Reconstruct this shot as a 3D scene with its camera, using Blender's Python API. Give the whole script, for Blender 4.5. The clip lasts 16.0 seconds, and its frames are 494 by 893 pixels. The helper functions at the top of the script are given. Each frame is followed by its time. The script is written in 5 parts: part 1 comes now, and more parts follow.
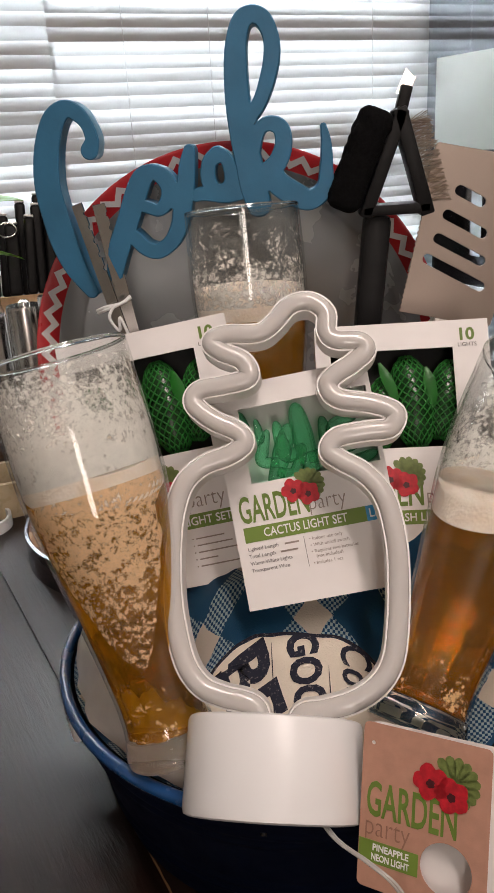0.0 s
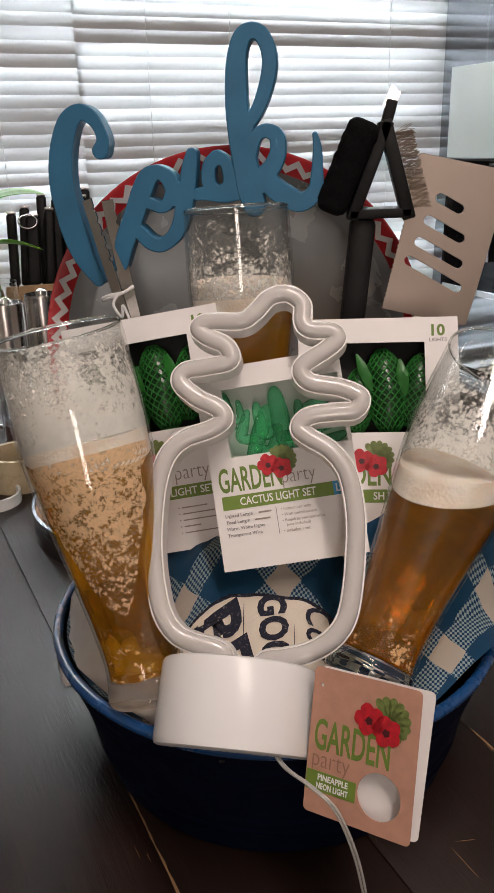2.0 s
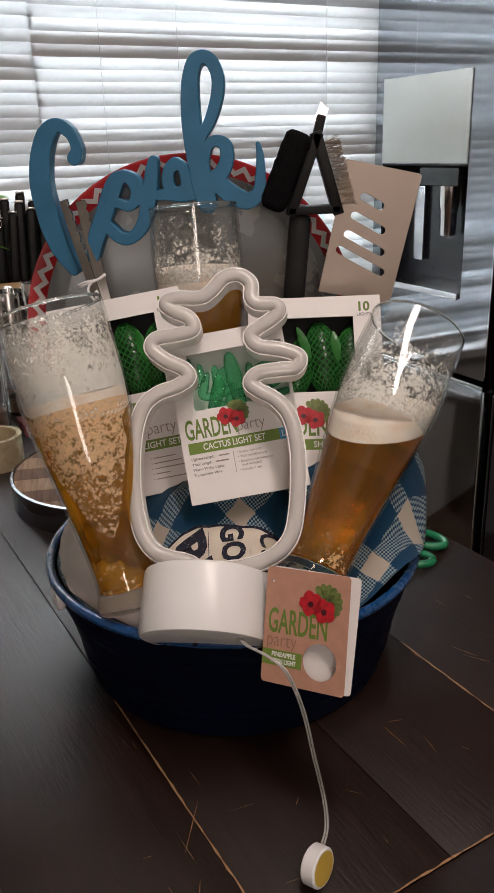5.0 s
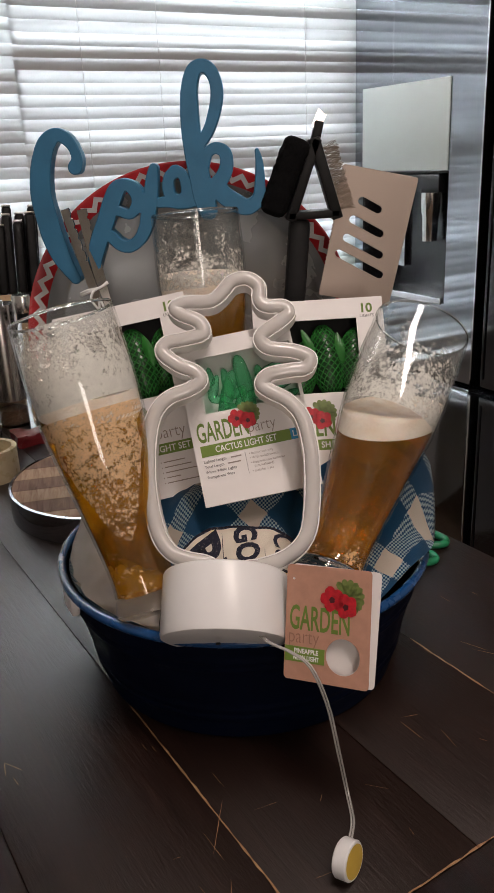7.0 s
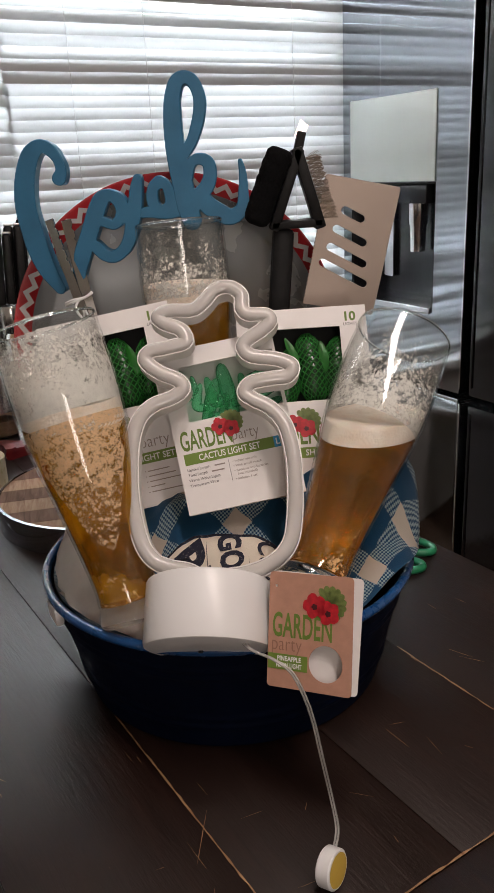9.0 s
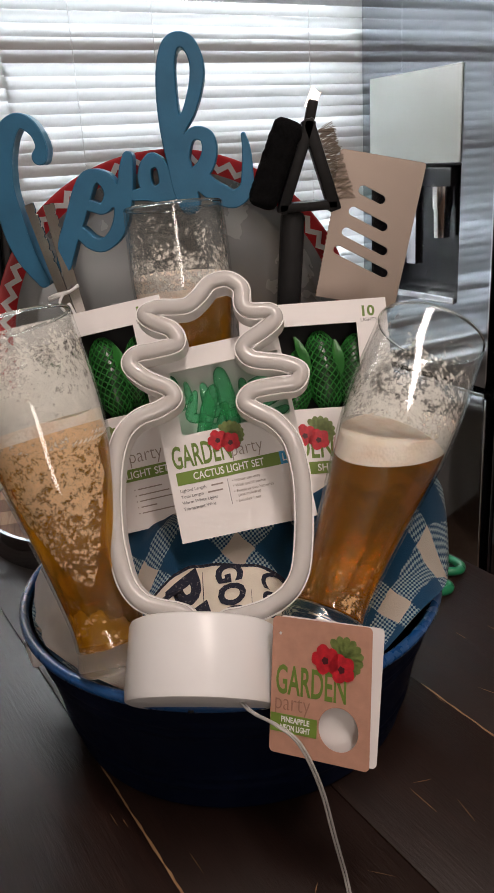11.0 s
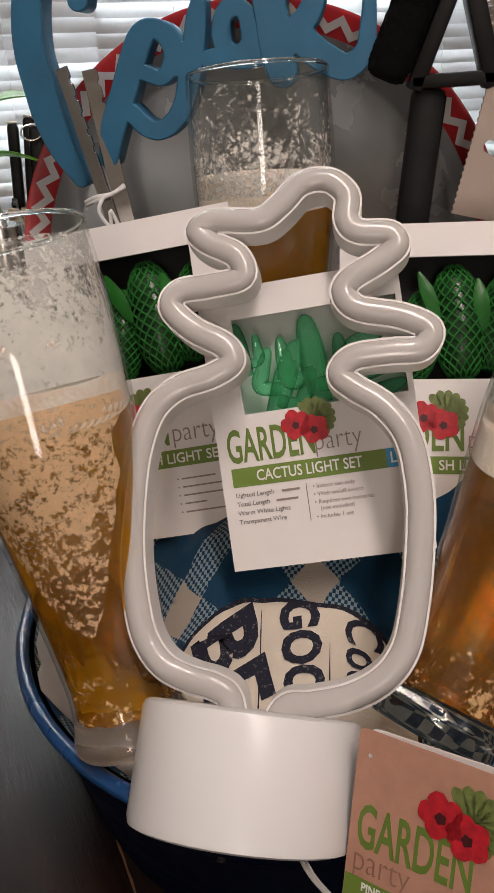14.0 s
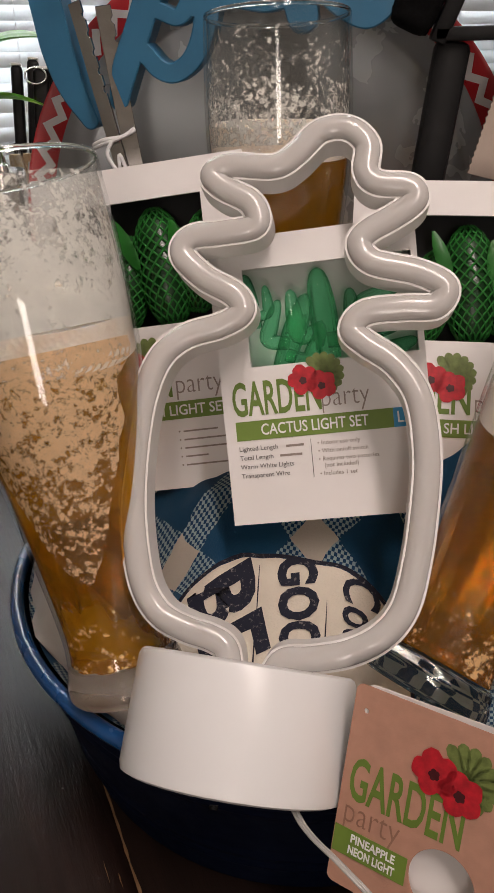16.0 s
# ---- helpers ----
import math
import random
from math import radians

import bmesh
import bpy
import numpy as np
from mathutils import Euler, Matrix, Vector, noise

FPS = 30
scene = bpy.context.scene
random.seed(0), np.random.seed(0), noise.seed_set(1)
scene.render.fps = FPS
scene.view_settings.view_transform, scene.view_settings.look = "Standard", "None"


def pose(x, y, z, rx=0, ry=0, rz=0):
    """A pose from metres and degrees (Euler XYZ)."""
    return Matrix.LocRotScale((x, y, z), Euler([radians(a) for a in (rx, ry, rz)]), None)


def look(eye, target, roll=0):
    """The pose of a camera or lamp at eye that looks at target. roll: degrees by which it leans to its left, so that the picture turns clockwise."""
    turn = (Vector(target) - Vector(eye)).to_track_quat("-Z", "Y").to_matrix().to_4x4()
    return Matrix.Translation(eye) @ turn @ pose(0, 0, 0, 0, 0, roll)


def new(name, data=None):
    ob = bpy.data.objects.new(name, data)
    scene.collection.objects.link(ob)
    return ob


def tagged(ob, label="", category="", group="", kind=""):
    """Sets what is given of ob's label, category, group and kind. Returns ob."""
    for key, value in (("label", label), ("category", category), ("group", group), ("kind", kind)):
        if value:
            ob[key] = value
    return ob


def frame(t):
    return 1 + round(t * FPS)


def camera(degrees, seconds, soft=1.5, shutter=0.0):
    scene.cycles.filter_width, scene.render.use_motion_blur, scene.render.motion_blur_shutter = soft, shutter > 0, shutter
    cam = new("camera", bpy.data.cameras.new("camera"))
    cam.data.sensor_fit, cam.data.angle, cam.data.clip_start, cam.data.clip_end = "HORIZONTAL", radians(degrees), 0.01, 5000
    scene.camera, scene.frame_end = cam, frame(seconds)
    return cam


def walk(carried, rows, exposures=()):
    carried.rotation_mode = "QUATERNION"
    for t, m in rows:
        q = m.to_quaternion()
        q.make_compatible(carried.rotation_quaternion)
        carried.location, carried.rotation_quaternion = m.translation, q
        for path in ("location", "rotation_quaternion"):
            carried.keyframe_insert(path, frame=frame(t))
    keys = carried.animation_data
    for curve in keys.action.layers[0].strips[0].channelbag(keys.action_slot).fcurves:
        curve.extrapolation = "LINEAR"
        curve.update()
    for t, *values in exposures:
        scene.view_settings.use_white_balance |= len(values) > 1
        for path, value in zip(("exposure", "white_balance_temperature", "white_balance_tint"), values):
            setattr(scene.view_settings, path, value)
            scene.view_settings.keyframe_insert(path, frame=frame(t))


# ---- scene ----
cam = camera(34.6, 16.0)
PATH = [
    (0, (0.048, -0.017, 1.212), (-0.104, 1.843, 0.492), -3.4),
    (0.5, (0.039, -0.019, 1.207), (-0.161, 1.835, 0.486), -2.7),
    (1, (0.044, -0.028, 1.206), (-0.166, 1.826, 0.487), -2.0),
    (1.5, (0.055, -0.029, 1.205), (-0.148, 1.824, 0.481), -1.6),
    (2, (0.077, -0.07, 1.216), (-0.117, 1.785, 0.496), -1.7),
    (2.5, (0.088, -0.148, 1.218), (-0.102, 1.711, 0.503), -2.1),
    (3, (0.093, -0.169, 1.226), (-0.066, 1.694, 0.514), -2.3),
    (3.5, (0.093, -0.169, 1.242), (-0.042, 1.697, 0.535), -2.2),
    (4, (0.091, -0.175, 1.229), (-0.023, 1.69, 0.516), -2.1),
    (6.5, (0.059, -0.212, 1.215), (0.027, 1.663, 0.519), -2.2),
    (7, (0.053, -0.204, 1.214), (0.032, 1.675, 0.527), -2.7),
    (7.5, (0.056, -0.203, 1.214), (0.041, 1.679, 0.537), -2.8),
    (8, (0.054, -0.206, 1.213), (0.043, 1.678, 0.543), -2.8),
    (8.5, (0.057, -0.205, 1.212), (0.05, 1.681, 0.546), -2.8),
    (9, (0.062, -0.206, 1.211), (0.057, 1.682, 0.551), -2.9),
    (11.5, (0.077, -0.103, 1.197), (0.001, 1.77, 0.501), -3.6),
    (12, (0.075, -0.108, 1.195), (-0.019, 1.757, 0.479), -3.4),
    (12.5, (0.075, -0.081, 1.193), (-0.021, 1.771, 0.443), -2.2),
    (13, (0.085, 0.0, 1.195), (-0.059, 1.839, 0.423), -1.8),
    (13.5, (0.088, 0.05, 1.17), (-0.148, 1.887, 0.415), -2.3),
    (14, (0.071, 0.077, 1.166), (-0.215, 1.862, 0.309), -2.6),
    (14.5, (0.067, 0.081, 1.16), (-0.257, 1.838, 0.263), -2.6),
    (15, (0.062, 0.083, 1.159), (-0.259, 1.821, 0.224), -2.0),
    (15.5, (0.062, 0.079, 1.161), (-0.219, 1.818, 0.215), -0.6),
    (16, (0.064, 0.078, 1.159), (-0.196, 1.826, 0.222), 0.1),
]
EXPOSURES = [(0, 0.12), (1.5, 0.06), (3, -0.03), (9, -0.1), (12, 0.0), (13.5, 0.0), (15, 0.0), (16, 0.0)]
walk(cam, [(t, look(eye, target, roll)) for t, eye, target, roll in PATH], EXPOSURES)

# ---- world and lights ----
# room frame: x along the window wall to the fridge, y out through the window, origin at the corner of window and fridge
ROOM = pose(0.335, 1.99, 0, 0, 0, 29)
world = bpy.data.worlds.new("overcast_sky")
scene.world = world
world.use_nodes = True
wn = world.node_tree.nodes
sky = wn.new("ShaderNodeTexSky")
sky.sky_type, sky.sun_disc = "NISHITA", False
sky.sun_elevation, sky.sun_rotation = radians(40), radians(200)
wn["Background"].inputs["Strength"].default_value = 0.1
world.node_tree.links.new(sky.outputs[0], wn["Background"].inputs["Color"])


def area_lamp(name, m, sx, sy, watts, colour):
    data = bpy.data.lights.new(name, "AREA")
    data.shape, data.size, data.size_y, data.energy, data.color = "RECTANGLE", sx, sy, watts, colour
    ob = new(name, data)
    ob.matrix_world = m
    return ob


# sky light in the window's opening, shining inwards
area_lamp("window_light", ROOM @ pose(-0.79, 0.16, 1.50, 90, 0, 180) @ pose(0, 0, 0, 180, 0, 0), 1.5, 1.6, 250, (0.95, 0.98, 1.0))
# ceiling tube lamp over the table, nearer the camera's side
area_lamp("ceiling_light_glow", ROOM @ pose(-1.02, -1.95, 2.33, 0, 0, 0), 0.16, 1.15, 14, (1.0, 0.82, 0.75))
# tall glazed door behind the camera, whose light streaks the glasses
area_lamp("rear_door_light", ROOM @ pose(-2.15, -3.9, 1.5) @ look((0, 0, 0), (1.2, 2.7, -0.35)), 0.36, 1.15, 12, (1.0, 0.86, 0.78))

# ---- materials ----


class Mat:
    """A small wrapper for building one node material."""

    def __init__(self, name, colour=(0.5, 0.5, 0.5), rough=0.5, metal=0.0, **more):
        self.m = bpy.data.materials.new(name)
        self.m.use_nodes = True
        self.t = self.m.node_tree
        self.b = self.t.nodes["Principled BSDF"]
        self.set("Base Color", (*colour, 1))
        self.set("Roughness", rough)
        self.set("Metallic", metal)
        for k, v in more.items():
            self.set(k.replace("_", " "), v)

    def set(self, key, value):
        if isinstance(value, bpy.types.NodeSocket):
            self.t.links.new(value, self.b.inputs[key])
        else:
            self.b.inputs[key].default_value = value
        return self

    def node(self, kind, **inputs):
        n = self.t.nodes.new(kind)
        for k, v in inputs.items():
            k = k.replace("_", " ")
            if isinstance(v, bpy.types.NodeSocket):
                self.t.links.new(v, n.inputs[k])
            else:
                n.inputs[k].default_value = v
        return n

    def coords(self, scale=(1, 1, 1), kind="Object", turn=(0, 0, 0)):
        c = self.t.nodes.new("ShaderNodeTexCoord")
        m = self.node("ShaderNodeMapping", Scale=scale, Rotation=turn)
        self.t.links.new(c.outputs[kind], m.inputs[0])
        return m.outputs[0]

    def noise(self, scale, detail=4.0, rough=0.55, stretch=(1, 1, 1), distortion=0.0):
        n = self.node("ShaderNodeTexNoise", Scale=scale, Detail=detail, Roughness=rough, Distortion=distortion, Vector=self.coords(stretch))
        return n.outputs["Fac"]

    def ramp(self, fac, *stops):
        r = self.t.nodes.new("ShaderNodeValToRGB")
        self.t.links.new(fac, r.inputs[0])
        e = r.color_ramp.elements
        while len(e) < len(stops):
            e.new(0.5)
        for el, (p, c) in zip(e, stops):
            el.position = p
            el.color = (*c, 1) if len(c) == 3 else c
        return r.outputs[0]

    def grey(self, fac, p0, v0, p1, v1):
        return self.ramp(fac, (p0, (v0, v0, v0)), (p1, (v1, v1, v1)))

    def mix(self, fac, a, b):
        n = self.t.nodes.new("ShaderNodeMix")
        n.data_type = "RGBA"
        for sock, v in ((n.inputs[0], fac), (n.inputs[6], a), (n.inputs[7], b)):
            if isinstance(v, bpy.types.NodeSocket):
                self.t.links.new(v, sock)
            else:
                sock.default_value = v if isinstance(v, float) else (*v, 1)
        return n.outputs[2]

    def math(self, op, a, b=0.0):
        n = self.t.nodes.new("ShaderNodeMath")
        n.operation = op
        for sock, v in ((n.inputs[0], a), (n.inputs[1], b)):
            if isinstance(v, bpy.types.NodeSocket):
                self.t.links.new(v, sock)
            else:
                sock.default_value = v
        return n.outputs[0]

    def bump(self, height, strength=0.3, distance=0.001):
        n = self.node("ShaderNodeBump", Strength=strength, Distance=distance, Height=height)
        self.t.links.new(n.outputs[0], self.b.inputs["Normal"])
        return self


def painted(name, colour, rough=0.45, wear=0.12, scale=40.0, bump=0.15, **more):
    """Paint, card or plastic with a faint mottle, and fine relief."""
    a = Mat(name, colour, rough, **more)
    dark = tuple(c * (1 - wear) for c in colour)
    lite = tuple(min(1, c * (1 + wear * 0.5)) for c in colour)
    a.set("Base Color", a.ramp(a.noise(scale), (0.3, dark), (0.7, lite)))
    a.set("Roughness", a.grey(a.noise(scale * 2.3), 0.3, max(0.02, rough - 0.08), 0.7, min(1, rough + 0.08)))
    a.bump(a.noise(scale * 12), bump, 0.0004)
    return a.m


def wood_dark():
    a = Mat("dark_stained_wood", rough=0.4)
    fine = a.noise(14, 8, 0.6, (6, 0.5, 6), 1.2)
    broad = a.noise(3.0, 3, 0.5)
    base = a.ramp(fine, (0.25, (0.006, 0.0022, 0.0014)), (0.55, (0.016, 0.0054, 0.0033)), (0.8, (0.036, 0.0125, 0.0075)))
    info = a.t.nodes.new("ShaderNodeObjectInfo")
    base = a.mix(a.math("MULTIPLY", info.outputs["Random"], 0.6), base, (0.013, 0.0062, 0.004))
    # rubbed spots where pale wood shows through
    spots = a.grey(a.noise(95, 8, 0.75, (1.6, 0.35, 1.0), 2.0), 0.66, 0, 0.72, 1)
    base = a.mix(a.math("MULTIPLY", spots, 0.55), base, (0.16, 0.085, 0.055))
    a.set("Base Color", base)
    a.set("Roughness", a.grey(a.math("ADD", a.math("MULTIPLY", broad, 0.6), a.math("MULTIPLY", fine, 0.4)), 0.3, 0.34, 0.75, 0.56))
    a.set("Specular IOR Level", 0.40)
    return a.bump(a.math("ADD", fine, a.math("MULTIPLY", a.noise(120, 6, 0.7, (3, 0.4, 3)), 0.8)), 0.42, 0.0012).m


def wood_raw(name="raw_wood_edge", c0=(0.20, 0.10, 0.05), c1=(0.42, 0.25, 0.13)):
    a = Mat(name, rough=0.75, Specular_IOR_Level=0.25)
    f = a.noise(30, 6, 0.6, (5, 0.6, 5), 0.8)
    a.set("Base Color", a.ramp(f, (0.3, c0), (0.7, c1)))
    return a.bump(f, 0.3, 0.0008).m


def brushed_steel(name, colour, rough=0.3, stretch=(1, 60, 60), bump=0.06):
    a = Mat(name, colour, rough, 1.0)
    f = a.noise(12, 3, 0.5, stretch)
    g = a.noise(3, 3)
    a.set("Base Color", a.ramp(g, (0.3, tuple(c * 0.9 for c in colour)), (0.7, colour)))
    a.set("Roughness", a.grey(f, 0.3, rough - 0.03, 0.7, rough + 0.04))
    return a.bump(f, bump * 0.4, 0.0002).m


def clear_glass(name, tint=(0.97, 0.985, 0.98), ior=1.45, rough=0.0):
    a = Mat(name, tint, rough, Transmission_Weight=1.0, IOR=ior)
    return a.m


def thin_glass(name, tint=(0.97, 0.98, 0.975)):
    """A thin clear wall: light passes straight through, gloss by Fresnel."""
    m = bpy.data.materials.new(name)
    m.use_nodes = True
    nt = m.node_tree
    nt.nodes.remove(nt.nodes["Principled BSDF"])
    clear, shine, mix = (nt.nodes.new(k) for k in ("ShaderNodeBsdfTransparent", "ShaderNodeBsdfGlossy", "ShaderNodeMixShader"))
    facing = nt.nodes.new("ShaderNodeLayerWeight")
    facing.inputs[0].default_value = 0.5
    power, gain = nt.nodes.new("ShaderNodeMath"), nt.nodes.new("ShaderNodeMath")
    power.operation, power.inputs[1].default_value = "POWER", 4.0
    gain.operation, gain.inputs[1].default_value, gain.inputs[2].default_value = "MULTIPLY_ADD", 0.55, 0.045
    nt.links.new(facing.outputs["Facing"], power.inputs[0])
    nt.links.new(power.outputs[0], gain.inputs[0])
    clear.inputs[0].default_value = (*tint, 1)
    shine.inputs["Roughness"].default_value = 0.03
    nt.links.new(gain.outputs[0], mix.inputs[0])
    nt.links.new(clear.outputs[0], mix.inputs[1])
    nt.links.new(shine.outputs[0], mix.inputs[2])
    nt.links.new(mix.outputs[0], nt.nodes["Material Output"].inputs[0])
    return m


def tinted_clear(name, tint, deep, ior, passing, milk):
    """A clear coloured body: part bends light, part lets it straight through, a little scatters it."""
    m = bpy.data.materials.new(name)
    m.use_nodes = True
    nt = m.node_tree
    b = nt.nodes["Principled BSDF"]
    b.inputs["Transmission Weight"].default_value, b.inputs["Roughness"].default_value, b.inputs["IOR"].default_value = 1.0, 0.0, ior
    clear, soft, front, veil = (nt.nodes.new(k) for k in ("ShaderNodeBsdfTransparent", "ShaderNodeBsdfTranslucent", "ShaderNodeBsdfDiffuse", "ShaderNodeMixShader"))
    body, whole = nt.nodes.new("ShaderNodeMixShader"), nt.nodes.new("ShaderNodeMixShader")
    body.inputs[0].default_value, whole.inputs[0].default_value = passing, milk
    cloud, ramp = nt.nodes.new("ShaderNodeTexNoise"), nt.nodes.new("ShaderNodeValToRGB")
    place = nt.nodes.new("ShaderNodeTexCoord")
    nt.links.new(place.outputs["Object"], cloud.inputs["Vector"])
    cloud.inputs["Scale"].default_value = 22
    ramp.color_ramp.elements[0].position, ramp.color_ramp.elements[0].color = 0.3, (*deep, 1)
    ramp.color_ramp.elements[1].position, ramp.color_ramp.elements[1].color = 0.7, (*tint, 1)
    nt.links.new(cloud.outputs["Fac"], ramp.inputs[0])
    for end in (b.inputs["Base Color"], soft.inputs[0], front.inputs[0]):
        nt.links.new(ramp.outputs[0], end)
    clear.inputs[0].default_value = (*[c ** 0.5 for c in tint], 1)
    nt.links.new(b.outputs[0], body.inputs[1])
    nt.links.new(clear.outputs[0], body.inputs[2])
    nt.links.new(body.outputs[0], whole.inputs[1])
    nt.links.new(soft.outputs[0], veil.inputs[1])
    nt.links.new(front.outputs[0], veil.inputs[2])
    nt.links.new(veil.outputs[0], whole.inputs[2])
    nt.links.new(whole.outputs[0], nt.nodes["Material Output"].inputs[0])
    return m


def beer_foam():
    a = Mat("cream_foam", (0.80, 0.66, 0.50), 0.75, Subsurface_Weight=0.3)
    n = a.node("ShaderNodeTexVoronoi", Scale=420.0, Vector=a.coords())
    f = a.noise(60, 6)
    a.set("Subsurface Radius", (0.004, 0.003, 0.002))
    a.set("Base Color", a.ramp(f, (0.25, (0.80, 0.64, 0.50)), (0.6, (0.93, 0.83, 0.74))))
    return a.bump(n.outputs[0], 0.5, 0.0008).m


def foam_film(name, lo, hi, low, high, colour=(0.88, 0.85, 0.80), haze=0.10):
    """Flecks of dried foam that cling to the glass: dense near z = lo, thinning out towards z = hi."""
    a = Mat(name, colour, 0.7)
    sep = a.node("ShaderNodeSeparateXYZ", Vector=a.coords())
    span = a.node("ShaderNodeMapRange", Value=sep.outputs[2])
    span.inputs[1].default_value, span.inputs[2].default_value = lo, hi
    span.inputs[3].default_value, span.inputs[4].default_value = low, high
    f = a.math("ADD", a.math("MULTIPLY", a.noise(110, 7, 0.72, (1, 1, 1.3)), 0.55), a.math("MULTIPLY", a.noise(420, 4, 0.65), 0.45))
    cover = a.node("ShaderNodeMapRange", Value=a.math("SUBTRACT", f, span.outputs[0]))
    cover.inputs[1].default_value, cover.inputs[2].default_value = -0.05, 0.025
    cover.inputs[3].default_value, cover.inputs[4].default_value = haze, 0.93
    a.set("Alpha", cover.outputs[0])
    a.set("Base Color", a.ramp(a.noise(200, 3), (0.3, tuple(c * 0.85 for c in colour)), (0.7, colour)))
    return a.m


def towel_check():
    """Gingham: cream squares, finely checked squares and solid blue squares."""
    a = Mat("blue_checked_cotton", rough=0.9, Sheen_Weight=0.25)
    pos = a.node("ShaderNodeSeparateXYZ", Vector=a.coords((19, 19, 19), turn=(0, 0, 0.73)))
    wob = a.math("MULTIPLY", a.noise(60, 2), 0.08)
    sx = a.math("GREATER_THAN", a.math("FRACT", a.math("ADD", pos.outputs[0], a.math("ADD", wob, 0.86))), 0.34)
    sy = a.math("GREATER_THAN", a.math("FRACT", a.math("ADD", pos.outputs[1], a.math("ADD", wob, 0.46))), 0.34)
    ch = a.node("ShaderNodeTexChecker", Scale=1.0, Vector=a.coords((600, 600, 0.001), turn=(0, 0, 0.1)))
    ch.inputs[1].default_value = (0.006, 0.075, 0.19, 1)
    ch.inputs[2].default_value = (0.46, 0.60, 0.64, 1)
    plain = a.mix(a.noise(30, 3), (0.006, 0.07, 0.17), (0.012, 0.11, 0.23))
    col = a.mix(sx, a.mix(sy, (0.76, 0.70, 0.61), ch.outputs[0]), a.mix(sy, ch.outputs[0], plain))
    a.set("Base Color", col)
    return a.bump(a.noise(900, 2), 0.5, 0.0008).m


def cotton(name, colour):
    a = Mat(name, colour, 0.95, Sheen_Weight=0.2)
    a.set("Base Color", a.ramp(a.noise(45, 5), (0.3, tuple(c * 0.88 for c in colour)), (0.7, colour)))
    return a.bump(a.noise(850, 3), 0.5, 0.0008).m


def worn_ink():
    a = Mat("worn_navy_print", (0.02, 0.022, 0.04), 0.9)
    f = a.noise(420, 4, 0.7)
    a.set("Base Color", a.ramp(f, (0.58, (0.012, 0.014, 0.03)), (0.72, (0.30, 0.28, 0.27))))
    return a.m


WOOD = wood_dark()
RAW = wood_raw()
WHITE_CARD = painted("white_card", (0.80, 0.775, 0.76), 0.5, 0.04, 18, 0.05)
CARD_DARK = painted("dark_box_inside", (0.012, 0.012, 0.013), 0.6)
KRAFT = painted("kraft_card", (0.47, 0.25, 0.175), 0.75, 0.1, 120, 0.2)
GREEN_INK = painted("green_print", (0.155, 0.245, 0.035), 0.55, 0.05)
GREEN_TITLE = painted("olive_lettering", (0.13, 0.21, 0.03), 0.55, 0.05)
BLUE_INK = painted("sky_blue_print", (0.03, 0.27, 0.52), 0.55, 0.05)
GREY_INK = painted("grey_print", (0.13, 0.12, 0.12), 0.6, 0.05)
THIN_INK = painted("taupe_print", (0.30, 0.25, 0.22), 0.6, 0.05)
WHITE_INK = painted("white_print", (0.82, 0.82, 0.80), 0.55, 0.03)
RED_PETAL = painted("red_petal_print", (0.50, 0.010, 0.022), 0.5, 0.35, 260)
PETAL_DARK = painted("dark_flower_heart", (0.06, 0.005, 0.008), 0.5)
LEAF_PRINT = painted("printed_leaf_green", (0.16, 0.21, 0.055), 0.5, 0.35, 240)
PLASTIC = Mat("white_plastic", (0.80, 0.80, 0.80), 0.30).m
CHANNEL = painted("white_channel_plastic", (0.80, 0.78, 0.76), 0.4, 0.04, 60, 0.05)
PUCK_YELLOW = painted("yellow_sticker", (0.62, 0.42, 0.07), 0.5, 0.1)
TUBE = Mat("milky_silicone_tube", (0.57, 0.55, 0.53), 0.22, Subsurface_Weight=0.5, Subsurface_Radius=(0.003, 0.0028, 0.0026), Subsurface_Scale=1.0, Coat_Weight=0.5, Coat_Roughness=0.07).m
CLEAR_CORD = Mat("clear_vinyl_cord", (0.78, 0.77, 0.74), 0.2, Transmission_Weight=0.55, IOR=1.4).m
# blue enamel of the tub's wall, with the shade on it darkened into the colour
TUB_SHADED_BLUE = painted("shaded_navy_enamel", (0.0007, 0.0032, 0.0150), 0.5, 0.25, 25, 0.05, Specular_IOR_Level=0.12)
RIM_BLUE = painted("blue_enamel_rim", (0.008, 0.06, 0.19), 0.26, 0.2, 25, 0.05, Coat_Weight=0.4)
SIGN_BLUE = painted("teal_blue_paint", (0.026, 0.150, 0.275), 0.5, 0.14, 35, 0.25)
BLACK_PLASTIC = painted("black_plastic", (0.006, 0.006, 0.0065), 0.5, 0.3, 60, 0.1, Specular_IOR_Level=0.25)
BLACK_SCRUB = painted("black_scouring_pad", (0.005, 0.005, 0.0055), 0.95, 0.5, 400, 1.0, Specular_IOR_Level=0.1)
STEEL = brushed_steel("brushed_steel", (0.62, 0.58, 0.54), 0.28)
TOOL_STEEL = brushed_steel("satin_tool_steel", (0.40, 0.33, 0.285), 0.42, (60, 60, 1))
TONG_STEEL = brushed_steel("polished_steel", (0.70, 0.68, 0.66), 0.18)
DARK_STEEL = brushed_steel("worn_tong_steel", (0.46, 0.44, 0.41), 0.15)
MILL_STEEL = brushed_steel("mill_steel", (0.52, 0.48, 0.45), 0.22, (1, 1, 60), 0.01)
BRISTLE = painted("steel_bristle", (0.42, 0.36, 0.30), 0.35, 0.3, 200, 0.1, Metallic=0.8)
